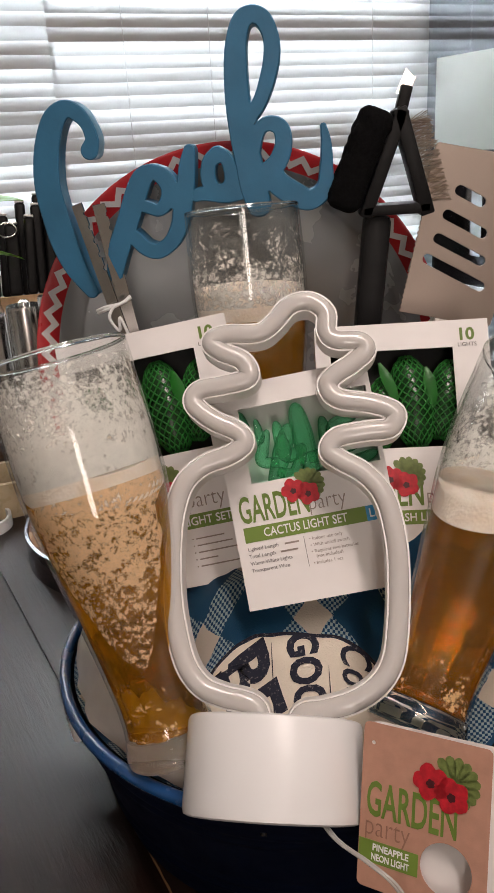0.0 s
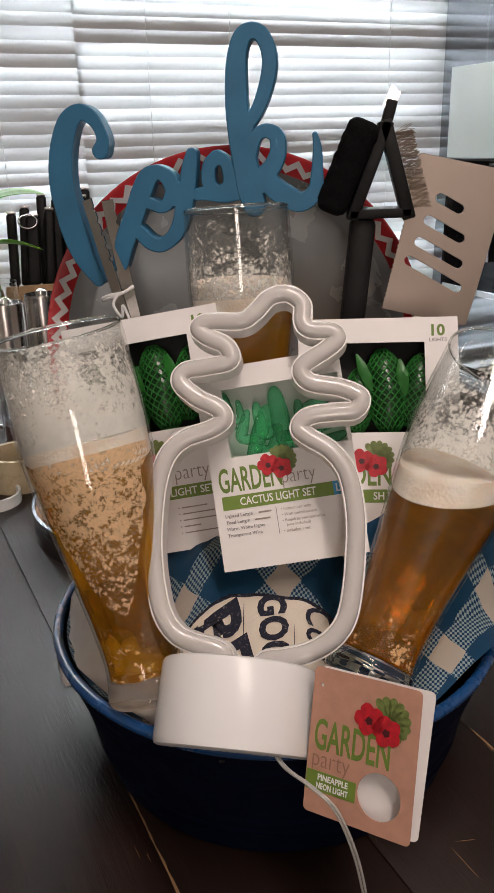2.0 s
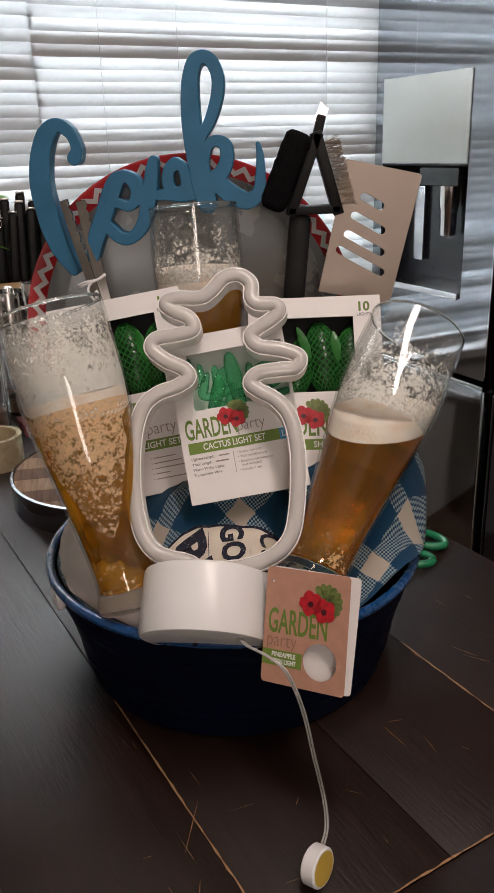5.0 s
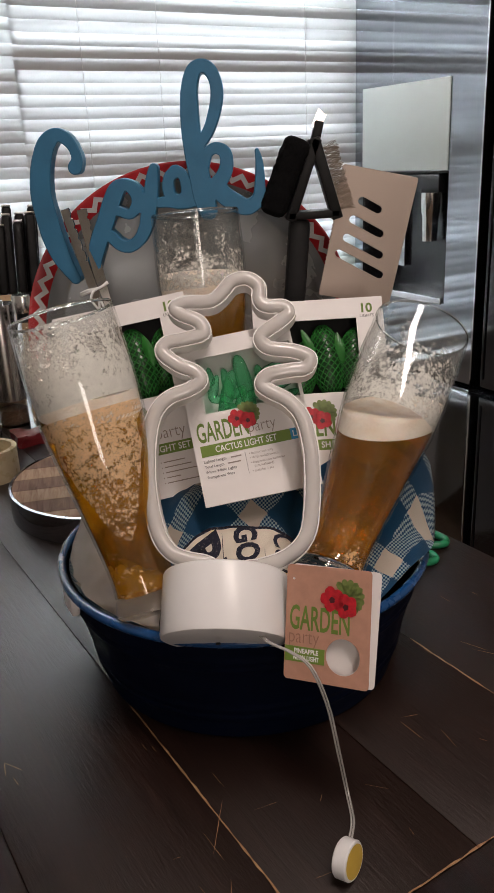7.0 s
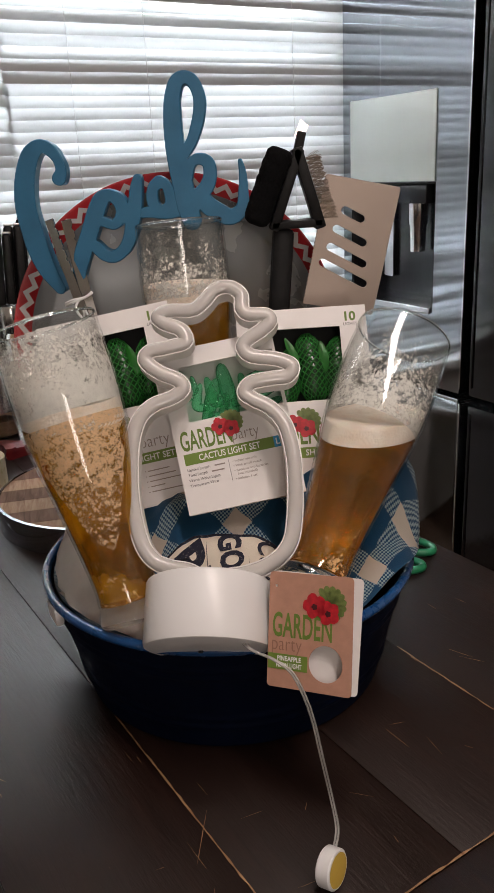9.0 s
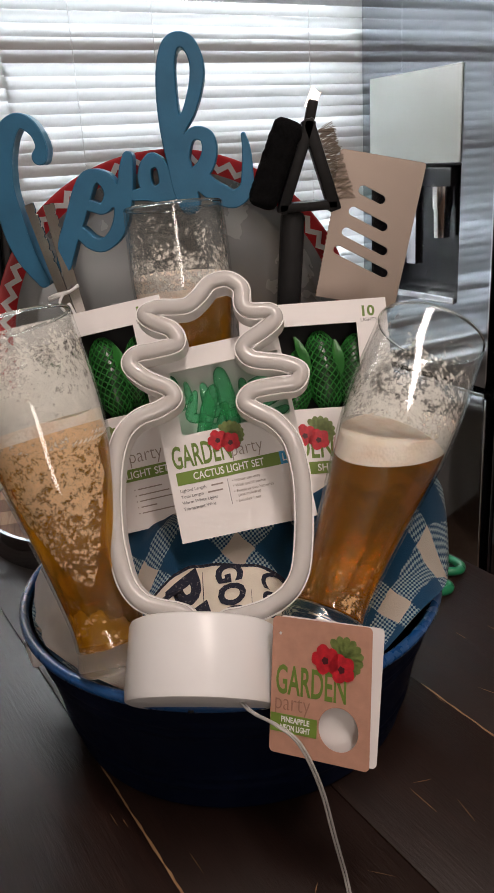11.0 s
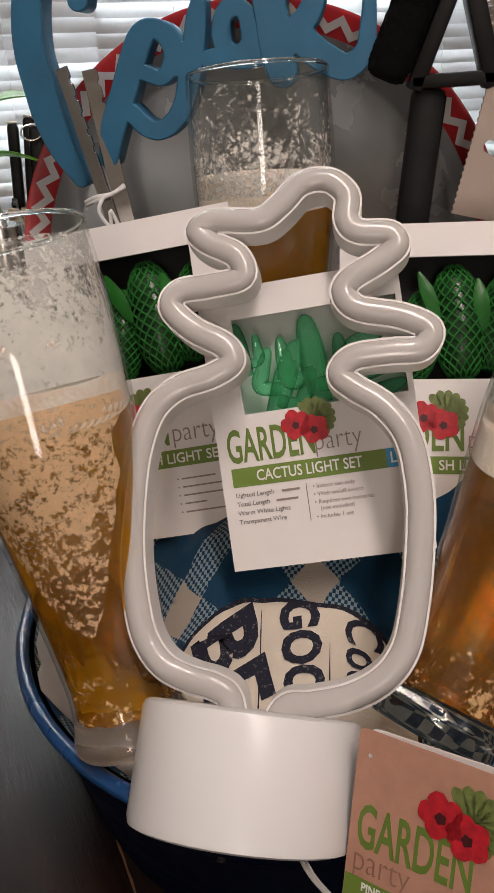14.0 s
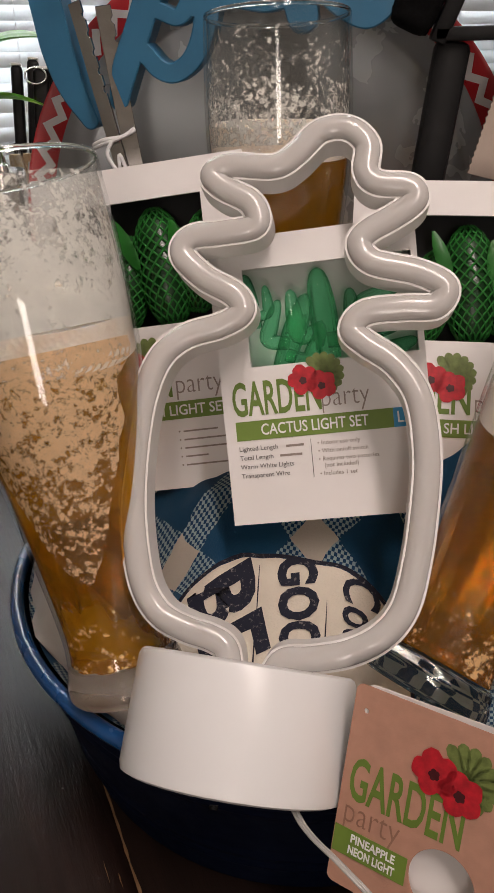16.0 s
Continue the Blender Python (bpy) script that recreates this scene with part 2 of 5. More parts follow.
TRAY_GREY = painted("grey_tray_enamel", (0.36, 0.38, 0.39), 0.25, 0.08, 8, 0.03, Metallic=0.3)
RED_PAINT = painted("red_enamel", (0.45, 0.016, 0.022), 0.35, 0.1)
WHITE_PAINT = painted("white_enamel", (0.78, 0.76, 0.74), 0.35, 0.05)
GLASS = clear_glass("clear_glass")
THIN_GLASS = thin_glass("thin_clear_glass")
BEER = tinted_clear("amber_beer", (1.0, 0.50, 0.016), (1.0, 0.41, 0.007), 1.33, 0.28, 0.16)
FOAM = beer_foam()
FOAM_TOP = foam_film("foam_flecks_above", 0.185, 0.246, 0.41, 0.56, haze=0.16)
FOAM_TOP_THIN = foam_film("foam_specks_above", 0.165, 0.236, 0.47, 0.60, haze=0.03)
FOAM_BODY = foam_film("foam_clinging_in_beer", 0.06, 0.165, 0.56, 0.465, (0.93, 0.62, 0.36), 0.05)
FOAM_LOW = foam_film("foam_flakes_low", 0.024, 0.070, 0.555, 0.64, (0.88, 0.58, 0.28), 0.0)
CHECK = towel_check()
CREAM = cotton("cream_cotton", (0.76, 0.69, 0.58))
TISSUE = cotton("white_tissue", (0.84, 0.80, 0.76))
INK = worn_ink()
SLAT = painted("white_blind_slat", (0.54, 0.55, 0.56), 0.45, 0.02, 8, 0.03)
CORD = painted("white_cord", (0.8, 0.8, 0.8), 0.8)
WALL = painted("off_white_wall_paint", (0.62, 0.60, 0.56), 0.8, 0.06, 6, 0.3)
CEIL = painted("white_ceiling_paint", (0.82, 0.81, 0.79), 0.85, 0.04, 6, 0.3)
FLOOR = wood_raw("brown_floor_boards", (0.10, 0.06, 0.04), (0.22, 0.14, 0.09))
FRIDGE = brushed_steel("black_stainless", (0.33, 0.35, 0.38), 0.075, (1, 1, 40), 0.002)
FRIDGE_BLACK = painted("black_glass_door", (0.004, 0.004, 0.005), 0.12, 0.2)
FRIDGE_TRIM = brushed_steel("bright_door_trim", (0.62, 0.63, 0.65), 0.15)
DISPLAY = painted("pale_display_glass", (0.60, 0.66, 0.63), 0.08, 0.03, 5, 0.0, Coat_Weight=1.0)
DISPENSE = painted("dispenser_black", (0.01, 0.01, 0.012), 0.2)
NOZZLE = painted("white_nozzle_plastic", (0.75, 0.75, 0.73), 0.3)
GREEN_PLASTIC = painted("green_handle_plastic", (0.012, 0.20, 0.085), 0.35, 0.1)
CACTUS_GREEN = tinted_clear("translucent_green_plastic", (0.42, 0.90, 0.62), (0.20, 0.78, 0.45), 1.35, 0.35, 0.15)
NET_GREEN = painted("green_net", (0.03, 0.20, 0.035), 0.4, 0.3, 200)
LEAF_GREEN = painted("bright_leaf_plastic", (0.03, 0.26, 0.03), 0.35, 0.2)
BULB_GREEN = painted("leaf_green_plastic", (0.006, 0.038, 0.008), 0.3, 0.2)
LEAF = painted("pothos_leaf", (0.10, 0.26, 0.03), 0.35, 0.4, 60, Subsurface_Weight=0.6, Subsurface_Radius=(0.003, 0.004, 0.001), Subsurface_Scale=1.0)
LEAF_LITE = painted("young_pothos_leaf", (0.34, 0.55, 0.04), 0.35, 0.3, 60, Subsurface_Weight=0.7, Subsurface_Radius=(0.004, 0.005, 0.001), Subsurface_Scale=1.0)
STEM = painted("green_stem", (0.14, 0.22, 0.05), 0.5)
TAPE = painted("tan_packing_tape", (0.50, 0.40, 0.25), 0.3, 0.1)
BOARD_A = wood_raw("acacia_light", (0.26, 0.14, 0.08), (0.46, 0.29, 0.18))
BOARD_B = wood_raw("acacia_dark", (0.12, 0.06, 0.035), (0.24, 0.13, 0.08))
BLOCK_WOOD = wood_raw("pale_block_wood", (0.42, 0.25, 0.13), (0.60, 0.40, 0.24))


def glow(name, colour, strength):
    m = bpy.data.materials.new(name)
    m.use_nodes = True
    nt = m.node_tree
    nt.nodes.remove(nt.nodes["Principled BSDF"])
    e = nt.nodes.new("ShaderNodeEmission")
    e.inputs[0].default_value, e.inputs[1].default_value = (*colour, 1), strength
    nt.links.new(e.outputs[0], nt.nodes["Material Output"].inputs[0])
    return m


SKY_GLOW = glow("bright_overcast", (0.95, 0.98, 1.0), 4.0)
nt = SKY_GLOW.node_tree
gc, gs, gr = nt.nodes.new("ShaderNodeTexCoord"), nt.nodes.new("ShaderNodeSeparateXYZ"), nt.nodes.new("ShaderNodeMapRange")
nt.links.new(gc.outputs["Object"], gs.inputs[0])
nt.links.new(gs.outputs[0], gr.inputs[0])
for slot, value in zip((1, 2, 3, 4), (-1.35, -0.2, 10.0, 15.0)):
    gr.inputs[slot].default_value = value
nt.links.new(gr.outputs[0], nt.nodes["Emission"].inputs[1])
LAMP_GLOW = glow("lamp_diffuser", (1.0, 0.94, 0.86), 6.0)

# ---- building helpers ----


def thing(name, m, label, category, group="", kind=""):
    ob = new(name)
    ob.empty_display_size = 0.02
    ob.matrix_world = m
    return tagged(ob, label, category, group, kind)


def mesh_ob(name, bm, material, smooth=0.6):
    me = bpy.data.meshes.new(name)
    bmesh.ops.recalc_face_normals(bm, faces=bm.faces[:])
    bm.to_mesh(me)
    bm.free()
    me.materials.append(material)
    if smooth:
        me.shade_smooth()
        me.set_sharp_from_angle(angle=smooth)
    return new(name, me)


def part(name, bm, material, parent, label="", m=None, smooth=0.6):
    ob = mesh_ob(name, bm, material, smooth)
    ob.parent = parent
    if m is not None:
        ob.matrix_basis = m
    return tagged(ob, label)


def box_bm(x0, x1, y0, y1, z0, z1, bevel=0.0, seg=2):
    bm = bmesh.new()
    bmesh.ops.create_cube(bm, size=1, matrix=Matrix.LocRotScale(((x0 + x1) / 2, (y0 + y1) / 2, (z0 + z1) / 2), None, (x1 - x0, y1 - y0, z1 - z0)))
    if bevel:
        bmesh.ops.bevel(bm, geom=bm.edges[:], offset=bevel, segments=seg, affect="EDGES", profile=0.5)
    return bm


def ring_bm(outer, inner, d0, d1, axis=0):
    """A rectangular frame in one piece: outer and inner (a0, a1, b0, b1), from d0 to d1 along the axis."""
    bm = bmesh.new()

    def put(r, d):
        q = [(r[0], r[2]), (r[1], r[2]), (r[1], r[3]), (r[0], r[3])]
        order = {0: lambda a, b: (d, a, b), 1: lambda a, b: (a, d, b), 2: lambda a, b: (a, b, d)}[axis]
        return [bm.verts.new(order(a, b)) for a, b in q]

    of, inf, ob, inb = put(outer, d0), put(inner, d0), put(outer, d1), put(inner, d1)
    for i in range(4):
        j = (i + 1) % 4
        for a, b in ((of, inf), (inf, inb), (inb, ob), (ob, of)):
            bm.faces.new((a[i], a[j], b[j], b[i]))
    return bm


def tray_bm(x0, x1, y0, y1, z0, z1, t):
    """An open box that gapes towards -x, walls of thickness t, in one piece."""
    bm = box_bm(x0, x1, y0, y1, z0, z1)
    bmesh.ops.delete(bm, geom=[f for f in bm.faces if f.calc_center_median().x < x0 + 1e-6], context="FACES")
    bmesh.ops.recalc_face_normals(bm, faces=bm.faces[:])
    bmesh.ops.solidify(bm, geom=bm.faces[:], thickness=t)
    return bm


def lathe(profile, n=48, closed=False):
    """A turned body round z from (radius, height) pairs; a radius of 0 closes the end."""
    bm = bmesh.new()
    rings = []
    for r, z in profile:
        if r < 1e-6:
            rings.append([bm.verts.new((0, 0, z))])
        else:
            rings.append([bm.verts.new((r * math.cos(2 * math.pi * i / n), r * math.sin(2 * math.pi * i / n), z)) for i in range(n)])
    pairs = list(zip(rings, rings[1:])) + ([(rings[-1], rings[0])] if closed else [])
    for a, b in pairs:
        for i in range(n):
            j = (i + 1) % n
            q = [a[i % len(a)], a[j % len(a)], b[j % len(b)], b[i % len(b)]]
            q = list(dict.fromkeys(q))
            if len(q) > 2:
                bm.faces.new(q)
    return bm


def spline(points, steps=8, loop=False):
    """A smooth line through the points (tuples of any length)."""
    p = [np.array(q, float) for q in points]
    n = len(p)
    out = []
    for i in range(n if loop else n - 1):
        if loop:
            a, b, c, d = p[i - 1], p[i], p[(i + 1) % n], p[(i + 2) % n]
        else:
            a, b, c, d = p[max(i - 1, 0)], p[i], p[i + 1], p[min(i + 2, n - 1)]
        for k in range(steps):
            t = k / steps
            out.append(0.5 * (2 * b + (c - a) * t + (2 * a - 5 * b + 4 * c - d) * t * t + (3 * b - a - 3 * c + d) * t ** 3))
    if not loop:
        out.append(p[-1])
    return out


def sweep(line, section, up=(0, 0, 1), caps=True, scale=None):
    """Carries a closed section (list of (side, up) pairs) along a line of points; up stays near the given way."""
    bm = bmesh.new()
    line = [Vector(q[:3]) for q in line]
    rings = []
    upv = Vector(up)
    for i, q in enumerate(line):
        d = (line[min(i + 1, len(line) - 1)] - line[max(i - 1, 0)]).normalized()
        side = d.cross(upv)
        side = side.normalized() if side.length > 1e-4 else Vector((1, 0, 0))
        u = side.cross(d).normalized()
        k = scale[i] if scale is not None else 1.0
        rings.append([bm.verts.new(q + side * (a * k) + u * (b * k)) for a, b in section])
    n = len(section)
    for a, b in zip(rings, rings[1:]):
        for i in range(n):
            bm.faces.new((a[i], a[(i + 1) % n], b[(i + 1) % n], b[i]))
    if caps:
        bm.faces.new(rings[0])
        bm.faces.new(rings[-1])
    return bm


def circle(r, n=10):
    return [(r * math.cos(2 * math.pi * i / n), r * math.sin(2 * math.pi * i / n)) for i in range(n)]


def plate(sdf, x0, x1, y0, y1, cell, thick, edge=0.0006):
    """A flat plate in the xy plane, z from 0 to thick, whose outline is where sdf(x, y) (arrays) is 0; softened rim."""
    nx, ny = int((x1 - x0) / cell) + 1, int((y1 - y0) / cell) + 1
    gx, gy = np.meshgrid(x0 + cell * np.arange(nx + 1), y0 + cell * np.arange(ny + 1), indexing="ij")
    mid = sdf(gx[:-1, :-1] + cell / 2, gy[:-1, :-1] + cell / 2) < 0
    used = np.zeros((nx + 1, ny + 1), int)
    for a in (0, 1):
        for b in (0, 1):
            used[a:nx + a, b:ny + b] += mid
    px, py = gx.copy(), gy.copy()
    rim = (used > 0) & (used < 4)
    h = cell * 0.25

    def settle(level):
        x, y = px[rim], py[rim]
        for _ in range(4):
            d = sdf(x, y) - level
            dx = (sdf(x + h, y) - sdf(x - h, y)) / (2 * h)
            dy = (sdf(x, y + h) - sdf(x, y - h)) / (2 * h)
            g = np.maximum(dx * dx + dy * dy, 0.25)
            x, y = x - d * dx / g, y - d * dy / g
        px[rim], py[rim] = x, y

    settle(-edge)
    ix, iy = px.copy(), py.copy()
    settle(0.0)
    ids = np.full(used.shape, -1)
    keep = used > 0
    count = int(keep.sum())
    ids[keep] = np.arange(count)
    inner = np.stack([ix[keep], iy[keep]], 1)
    outer = np.stack([px[keep], py[keep]], 1)
    layers = [(inner, 0.0), (outer, edge), (outer, thick - edge), (inner, thick)]
    verts = np.concatenate([np.column_stack([xy, np.full(count, z)]) for xy, z in layers])
    faces = []
    edges = {}
    for i, j in zip(*np.nonzero(mid)):
        a, b, c, d = ids[i, j], ids[i + 1, j], ids[i + 1, j + 1], ids[i, j + 1]
        faces.append((a + 3 * count, b + 3 * count, c + 3 * count, d + 3 * count))
        faces.append((d, c, b, a))
        for e in ((a, b), (b, c), (c, d), (d, a)):
            if (e[1], e[0]) in edges:
                del edges[(e[1], e[0])]
            else:
                edges[e] = 1
    for a, b in edges:
        for k in range(3):
            faces.append((a + k * count, b + k * count, b + (k + 1) * count, a + (k + 1) * count))
    bm = bmesh.new()
    me = bpy.data.meshes.new("plate")
    me.from_pydata(verts.tolist(), [], [tuple(int(q) for q in f) for f in faces])
    bm.from_mesh(me)
    bpy.data.meshes.remove(me)
    loose = [v for v in bm.verts if not v.link_faces]
    bmesh.ops.delete(bm, geom=loose, context="VERTS")
    return bm


def round_rect(x, y, cx, cy, hx, hy, r):
    qx, qy = np.abs(x - cx) - hx + r, np.abs(y - cy) - hy + r
    return np.hypot(np.maximum(qx, 0), np.maximum(qy, 0)) + np.minimum(np.maximum(qx, qy), 0) - r


def text_bm(body, size, thick=0.0002, squeeze=1.0, align="LEFT", shear=0.0, spacing=1.0, bold=0.0):
    """Lettering in the built-in font, lying in the xy plane."""
    cu = bpy.data.curves.new("lettering", "FONT")
    cu.body, cu.size, cu.extrude, cu.align_x, cu.shear, cu.space_character, cu.offset = body, size, thick / 2, align, shear, spacing, bold
    cu.resolution_u = 3
    ob = new("lettering", cu)
    dg = bpy.context.evaluated_depsgraph_get()
    me = bpy.data.meshes.new_from_object(ob.evaluated_get(dg))
    bm = bmesh.new()
    bm.from_mesh(me)
    bmesh.ops.scale(bm, vec=(squeeze, 1, 1), verts=bm.verts[:])
    bpy.data.objects.remove(ob)
    bpy.data.curves.remove(cu)
    bpy.data.meshes.remove(me)
    return bm


def lettering(name, body, size, material, parent, x, y, z=0.0, turn=0.0, width=0.0, **more):
    """Lettering on a face; width, if given, is the whole line's length."""
    bm = text_bm(body, size, **more)
    if width:
        lo, hi = min(v.co.x for v in bm.verts), max(v.co.x for v in bm.verts)
        for v in bm.verts:
            v.co.x = (v.co.x - lo) * width / (hi - lo)
    return part(name, bm, material, parent, "", pose(x, y, z, 0, 0, turn), smooth=0)


def join_bm(*bms):
    out = bmesh.new()
    for b in bms:
        me = bpy.data.meshes.new("joined")
        b.to_mesh(me)
        b.free()
        out.from_mesh(me)
        bpy.data.meshes.remove(me)
    return out


def moved(bm, m):
    bmesh.ops.transform(bm, matrix=m, verts=bm.verts[:])
    return bm


def setting(name, bm, material, label, category, m=ROOM, smooth=0.6):
    ob = mesh_ob(name, bm, material, smooth)
    ob.matrix_world = m
    return tagged(ob, label, category, "", "structure")


# ---- large structure: the room ----
setting("floor", box_bm(-3.2, 0.95, -4.2, 0.3, -0.05, 0.0), FLOOR, "brown wooden kitchen floor, mostly hidden", "floor")
setting("ceiling", box_bm(-3.2, 0.95, -4.2, 0.3, 2.4, 2.5), CEIL, "plain white kitchen ceiling", "ceiling")
setting("wall_fridge_side", box_bm(0.86, 0.95, -4.2, 0.3, 0, 2.4), WALL, "off-white kitchen wall behind the fridge", "wall")
setting("wall_left", box_bm(-3.2, -3.1, -4.2, 0.3, 0, 2.4), WALL, "off-white kitchen side wall", "wall")
setting("wall_back", box_bm(-3.1, 0.86, -4.2, -4.1, 0, 2.4), WALL, "off-white kitchen wall opposite the window", "wall")
WX0, WX1, WZ0, WZ1 = -1.62, 0.05, 0.62, 2.345
wall = ring_bm((-3.1, 0.86, 0.0, 2.4), (WX0, WX1, WZ0, WZ1), 0.05, 0.2, 1)
setting("wall_window", wall, WALL, "off-white kitchen wall with a wide window", "wall", smooth=0)
window = thing("window_1", ROOM, "wide window with a white frame behind blinds", "window", kind="structure")
fr = 0.04
part("window_frame", ring_bm((WX0, WX1, WZ0, WZ1), (WX0 + fr, WX1 - fr, WZ0 + fr, WZ1 - fr), 0.11, 0.15, 1), WHITE_PAINT, window, smooth=0)
pane = part("pane", box_bm(WX0 + fr, WX1 - fr, 0.125, 0.131, WZ0 + fr, WZ1 - fr), GLASS, window)
pane.visible_shadow = False
part("window_sill", box_bm(WX0 - 0.03, WX1, 0.0, 0.109, WZ0 - 0.03, WZ0, 0.004), WHITE_PAINT, window)
setting("backdrop_sky", box_bm(-3.5, 1.5, 0.9, 0.91, -0.5, 3.2), SKY_GLOW, "bright overcast daylight outside the window", "backdrop")

# ceiling lamp
lamp = thing("ceiling_light", ROOM @ pose(-1.02, -1.95, 2.4), "white ceiling tube light with frosted cover", "ceiling light")
part("lamp_housing", box_bm(-0.1, 0.1, -0.62, 0.62, -0.035, 0.0, 0.006), WHITE_PAINT, lamp)
part("diffuser", box_bm(-0.08, 0.08, -0.58, 0.58, -0.06, -0.036, 0.01), LAMP_GLOW, lamp)

# ---- blinds ----

def slat_bm(length):
    bm = bmesh.new()
    rows = []
    for k in range(7):
        a = (k / 6 - 0.5)
        rows.append([bm.verts.new((x, a * 0.030, 0.0036 * (1 - 4 * a * a))) for x in (0, length)])
    for a, b in zip(rows, rows[1:]):
        bm.faces.new((a[0], a[1], b[1], b[0]))
    bmesh.ops.solidify(bm, geom=bm.faces[:], thickness=0.0006)
    return bm


PITCH = 0.0238


def blind_unit(x0, x1, y, lift, tilt, cords, label):
    blind = thing("window_blind", ROOM @ pose(0, y, 0), label, "blind", "blinds side by side at the window")
    slat = part("slat", slat_bm(x1 - x0), SLAT, blind)
    slat.matrix_basis = pose(x0, 0, 0.70 + lift, tilt, 0, 0)
    for i in range(1, 67):
        s = slat.copy()
        scene.collection.objects.link(s)
        s.matrix_basis = pose(x0, 0, 0.70 + lift + PITCH * i, tilt + random.uniform(-1.2, 1.2), 0, 0)
    part("bottom_rail", box_bm(x0, x1 - 0.009 * (lift > 0), -0.014, 0.014, 0.655, 0.675, 0.003), SLAT, blind)
    part("head_rail", box_bm(x0, x1 - 0.009 * (lift > 0), -0.02, 0.02, 2.285, 2.335, 0.003), SLAT, blind)
    for x in cords:
        for d in (-0.017, 0.014):
            part("ladder_cord", box_bm(x - 0.0005, x + 0.0005, d - 0.0005, d + 0.0005, 0.66, 2.285), CORD, blind)


blind_unit(-0.841, 0.034, 0.019, 0.0, 61, (-0.70, -0.522, -0.135), "white horizontal slat blind, half closed against bright daylight")
blind_unit(-1.60, -0.833, 0.026, 0.0035, 62, (-1.45, -1.22, -1.0), "white slat blind behind the knife block, backlit and half closed")

# ---- fridge ----
fridge = thing("refrigerator", ROOM, "tall black stainless french-door refrigerator with water dispenser", "refrigerator")
part("cabinet_body", box_bm(0.075, 0.80, -0.93, -0.02, 0.03, 1.78, 0.004), FRIDGE_BLACK, fridge)


DY0, DY1, DZ0, DZ1 = -0.366, -0.052, 0.866, 1.357
up = part("upper_left_door", ring_bm((-0.462, -0.018, 0.69, 1.775), (DY0, DY1, DZ0, 1.163), 0.0, 0.07), FRIDGE, fridge, smooth=0)
part("display", box_bm(-0.004, -0.0005, DY0 + 0.002, DY1, 1.165, DZ1, 0.0015), DISPLAY, up, "pale glossy display panel")
part("recess_liner", tray_bm(0.002, 0.066, DY0 + 0.001, DY1 - 0.001, DZ0 + 0.001, 1.162, 0.003), DISPENSE, up, "black dispenser recess", smooth=0)
part("drip_tray", box_bm(-0.004, 0.06, DY0 + 0.01, DY1 - 0.01, DZ0 - 0.004, DZ0 + 0.012, 0.003), FRIDGE_TRIM, up)
part("nozzle_housing", box_bm(0.004, 0.06, -0.33, -0.19, 1.115, 1.157, 0.006), DISPENSE, up)
part("nozzle", moved(lathe([(0, 0), (0.018, 0), (0.020, 0.06), (0.023, 0.065), (0.024, 0.112), (0, 0.112)], 24), pose(0.03, -0.275, 1.003)), TONG_STEEL, up, "bright chrome water nozzle")
part("paddle", box_bm(0.05, 0.058, -0.16, -0.10, 0.93, 1.11, 0.003), FRIDGE_TRIM, up)
part("door_edge_trim", box_bm(-0.002, 0.06, -0.4675, -0.4625, 0.70, 1.77, 0.001), FRIDGE_TRIM, up, "bright chamfered door edge")
low = part("lower_left_door", box_bm(0.0, 0.07, -0.462, -0.018, 0.05, 0.668, 0.004), FRIDGE, fridge)
part("door_top_trim", box_bm(-0.002, 0.06, -0.462, -0.02, 0.669, 0.676, 0.001), FRIDGE_TRIM, low, "bright door edge")
part("door_side_trim", box_bm(-0.002, 0.06, -0.470, -0.4635, 0.06, 0.665, 0.002), FRIDGE_TRIM, low)
for n, z0, z1 in (("upper_right_door", 0.69, 1.775), ("lower_right_door", 0.05, 0.668)):
    d = part(n, box_bm(0.0, 0.07, -0.925, -0.492, z0, z1, 0.006), FRIDGE_BLACK, fridge, "glossy black door")
    part("grip_strip", box_bm(-0.002, 0.03, -0.505, -0.496, z0 + 0.02, z1 - 0.02, 0.002), FRIDGE_BLACK, d)

# ---- table ----
table = thing("dining_table", ROOM @ pose(-1.122, -1.33, 0.75, 0, 0, 3.2) @ pose(1.122, 1.33, 0), "dark-stained worn wooden plank dining table", "table")
JOINTS = [-0.648, -0.846, -0.985, -1.122, -1.262, -1.40, -1.54, -1.74]
TY0, TY1 = -1.487, -0.16


def plank_bm(x0, x1, y0, y1):
    return box_bm(x0 + 0.0003, x1 - 0.0003, y0, y1, -0.035, 0, 0.0008, 2)


for b, a in zip(JOINTS, JOINTS[1:]):
    part("plank", plank_bm(a, b, TY0 + 0.001, TY1), WOOD, table)
part("breadboard_end", plank_bm(JOINTS[-1], JOINTS[0], TY0 - 0.16, TY0 - 0.001), WOOD, table)
part("underframe", box_bm(JOINTS[-1] + 0.06, JOINTS[0] - 0.06, TY0 - 0.1, TY1 - 0.06, -0.12, -0.0352), WOOD, table)
for x in (JOINTS[-1] + 0.1, JOINTS[0] - 0.1):
    for y in (TY0 - 0.08, TY1 - 0.1):
        part("leg", box_bm(x - 0.04, x + 0.04, y - 0.04, y + 0.04, -0.75, -0.12, 0.005), WOOD, table)


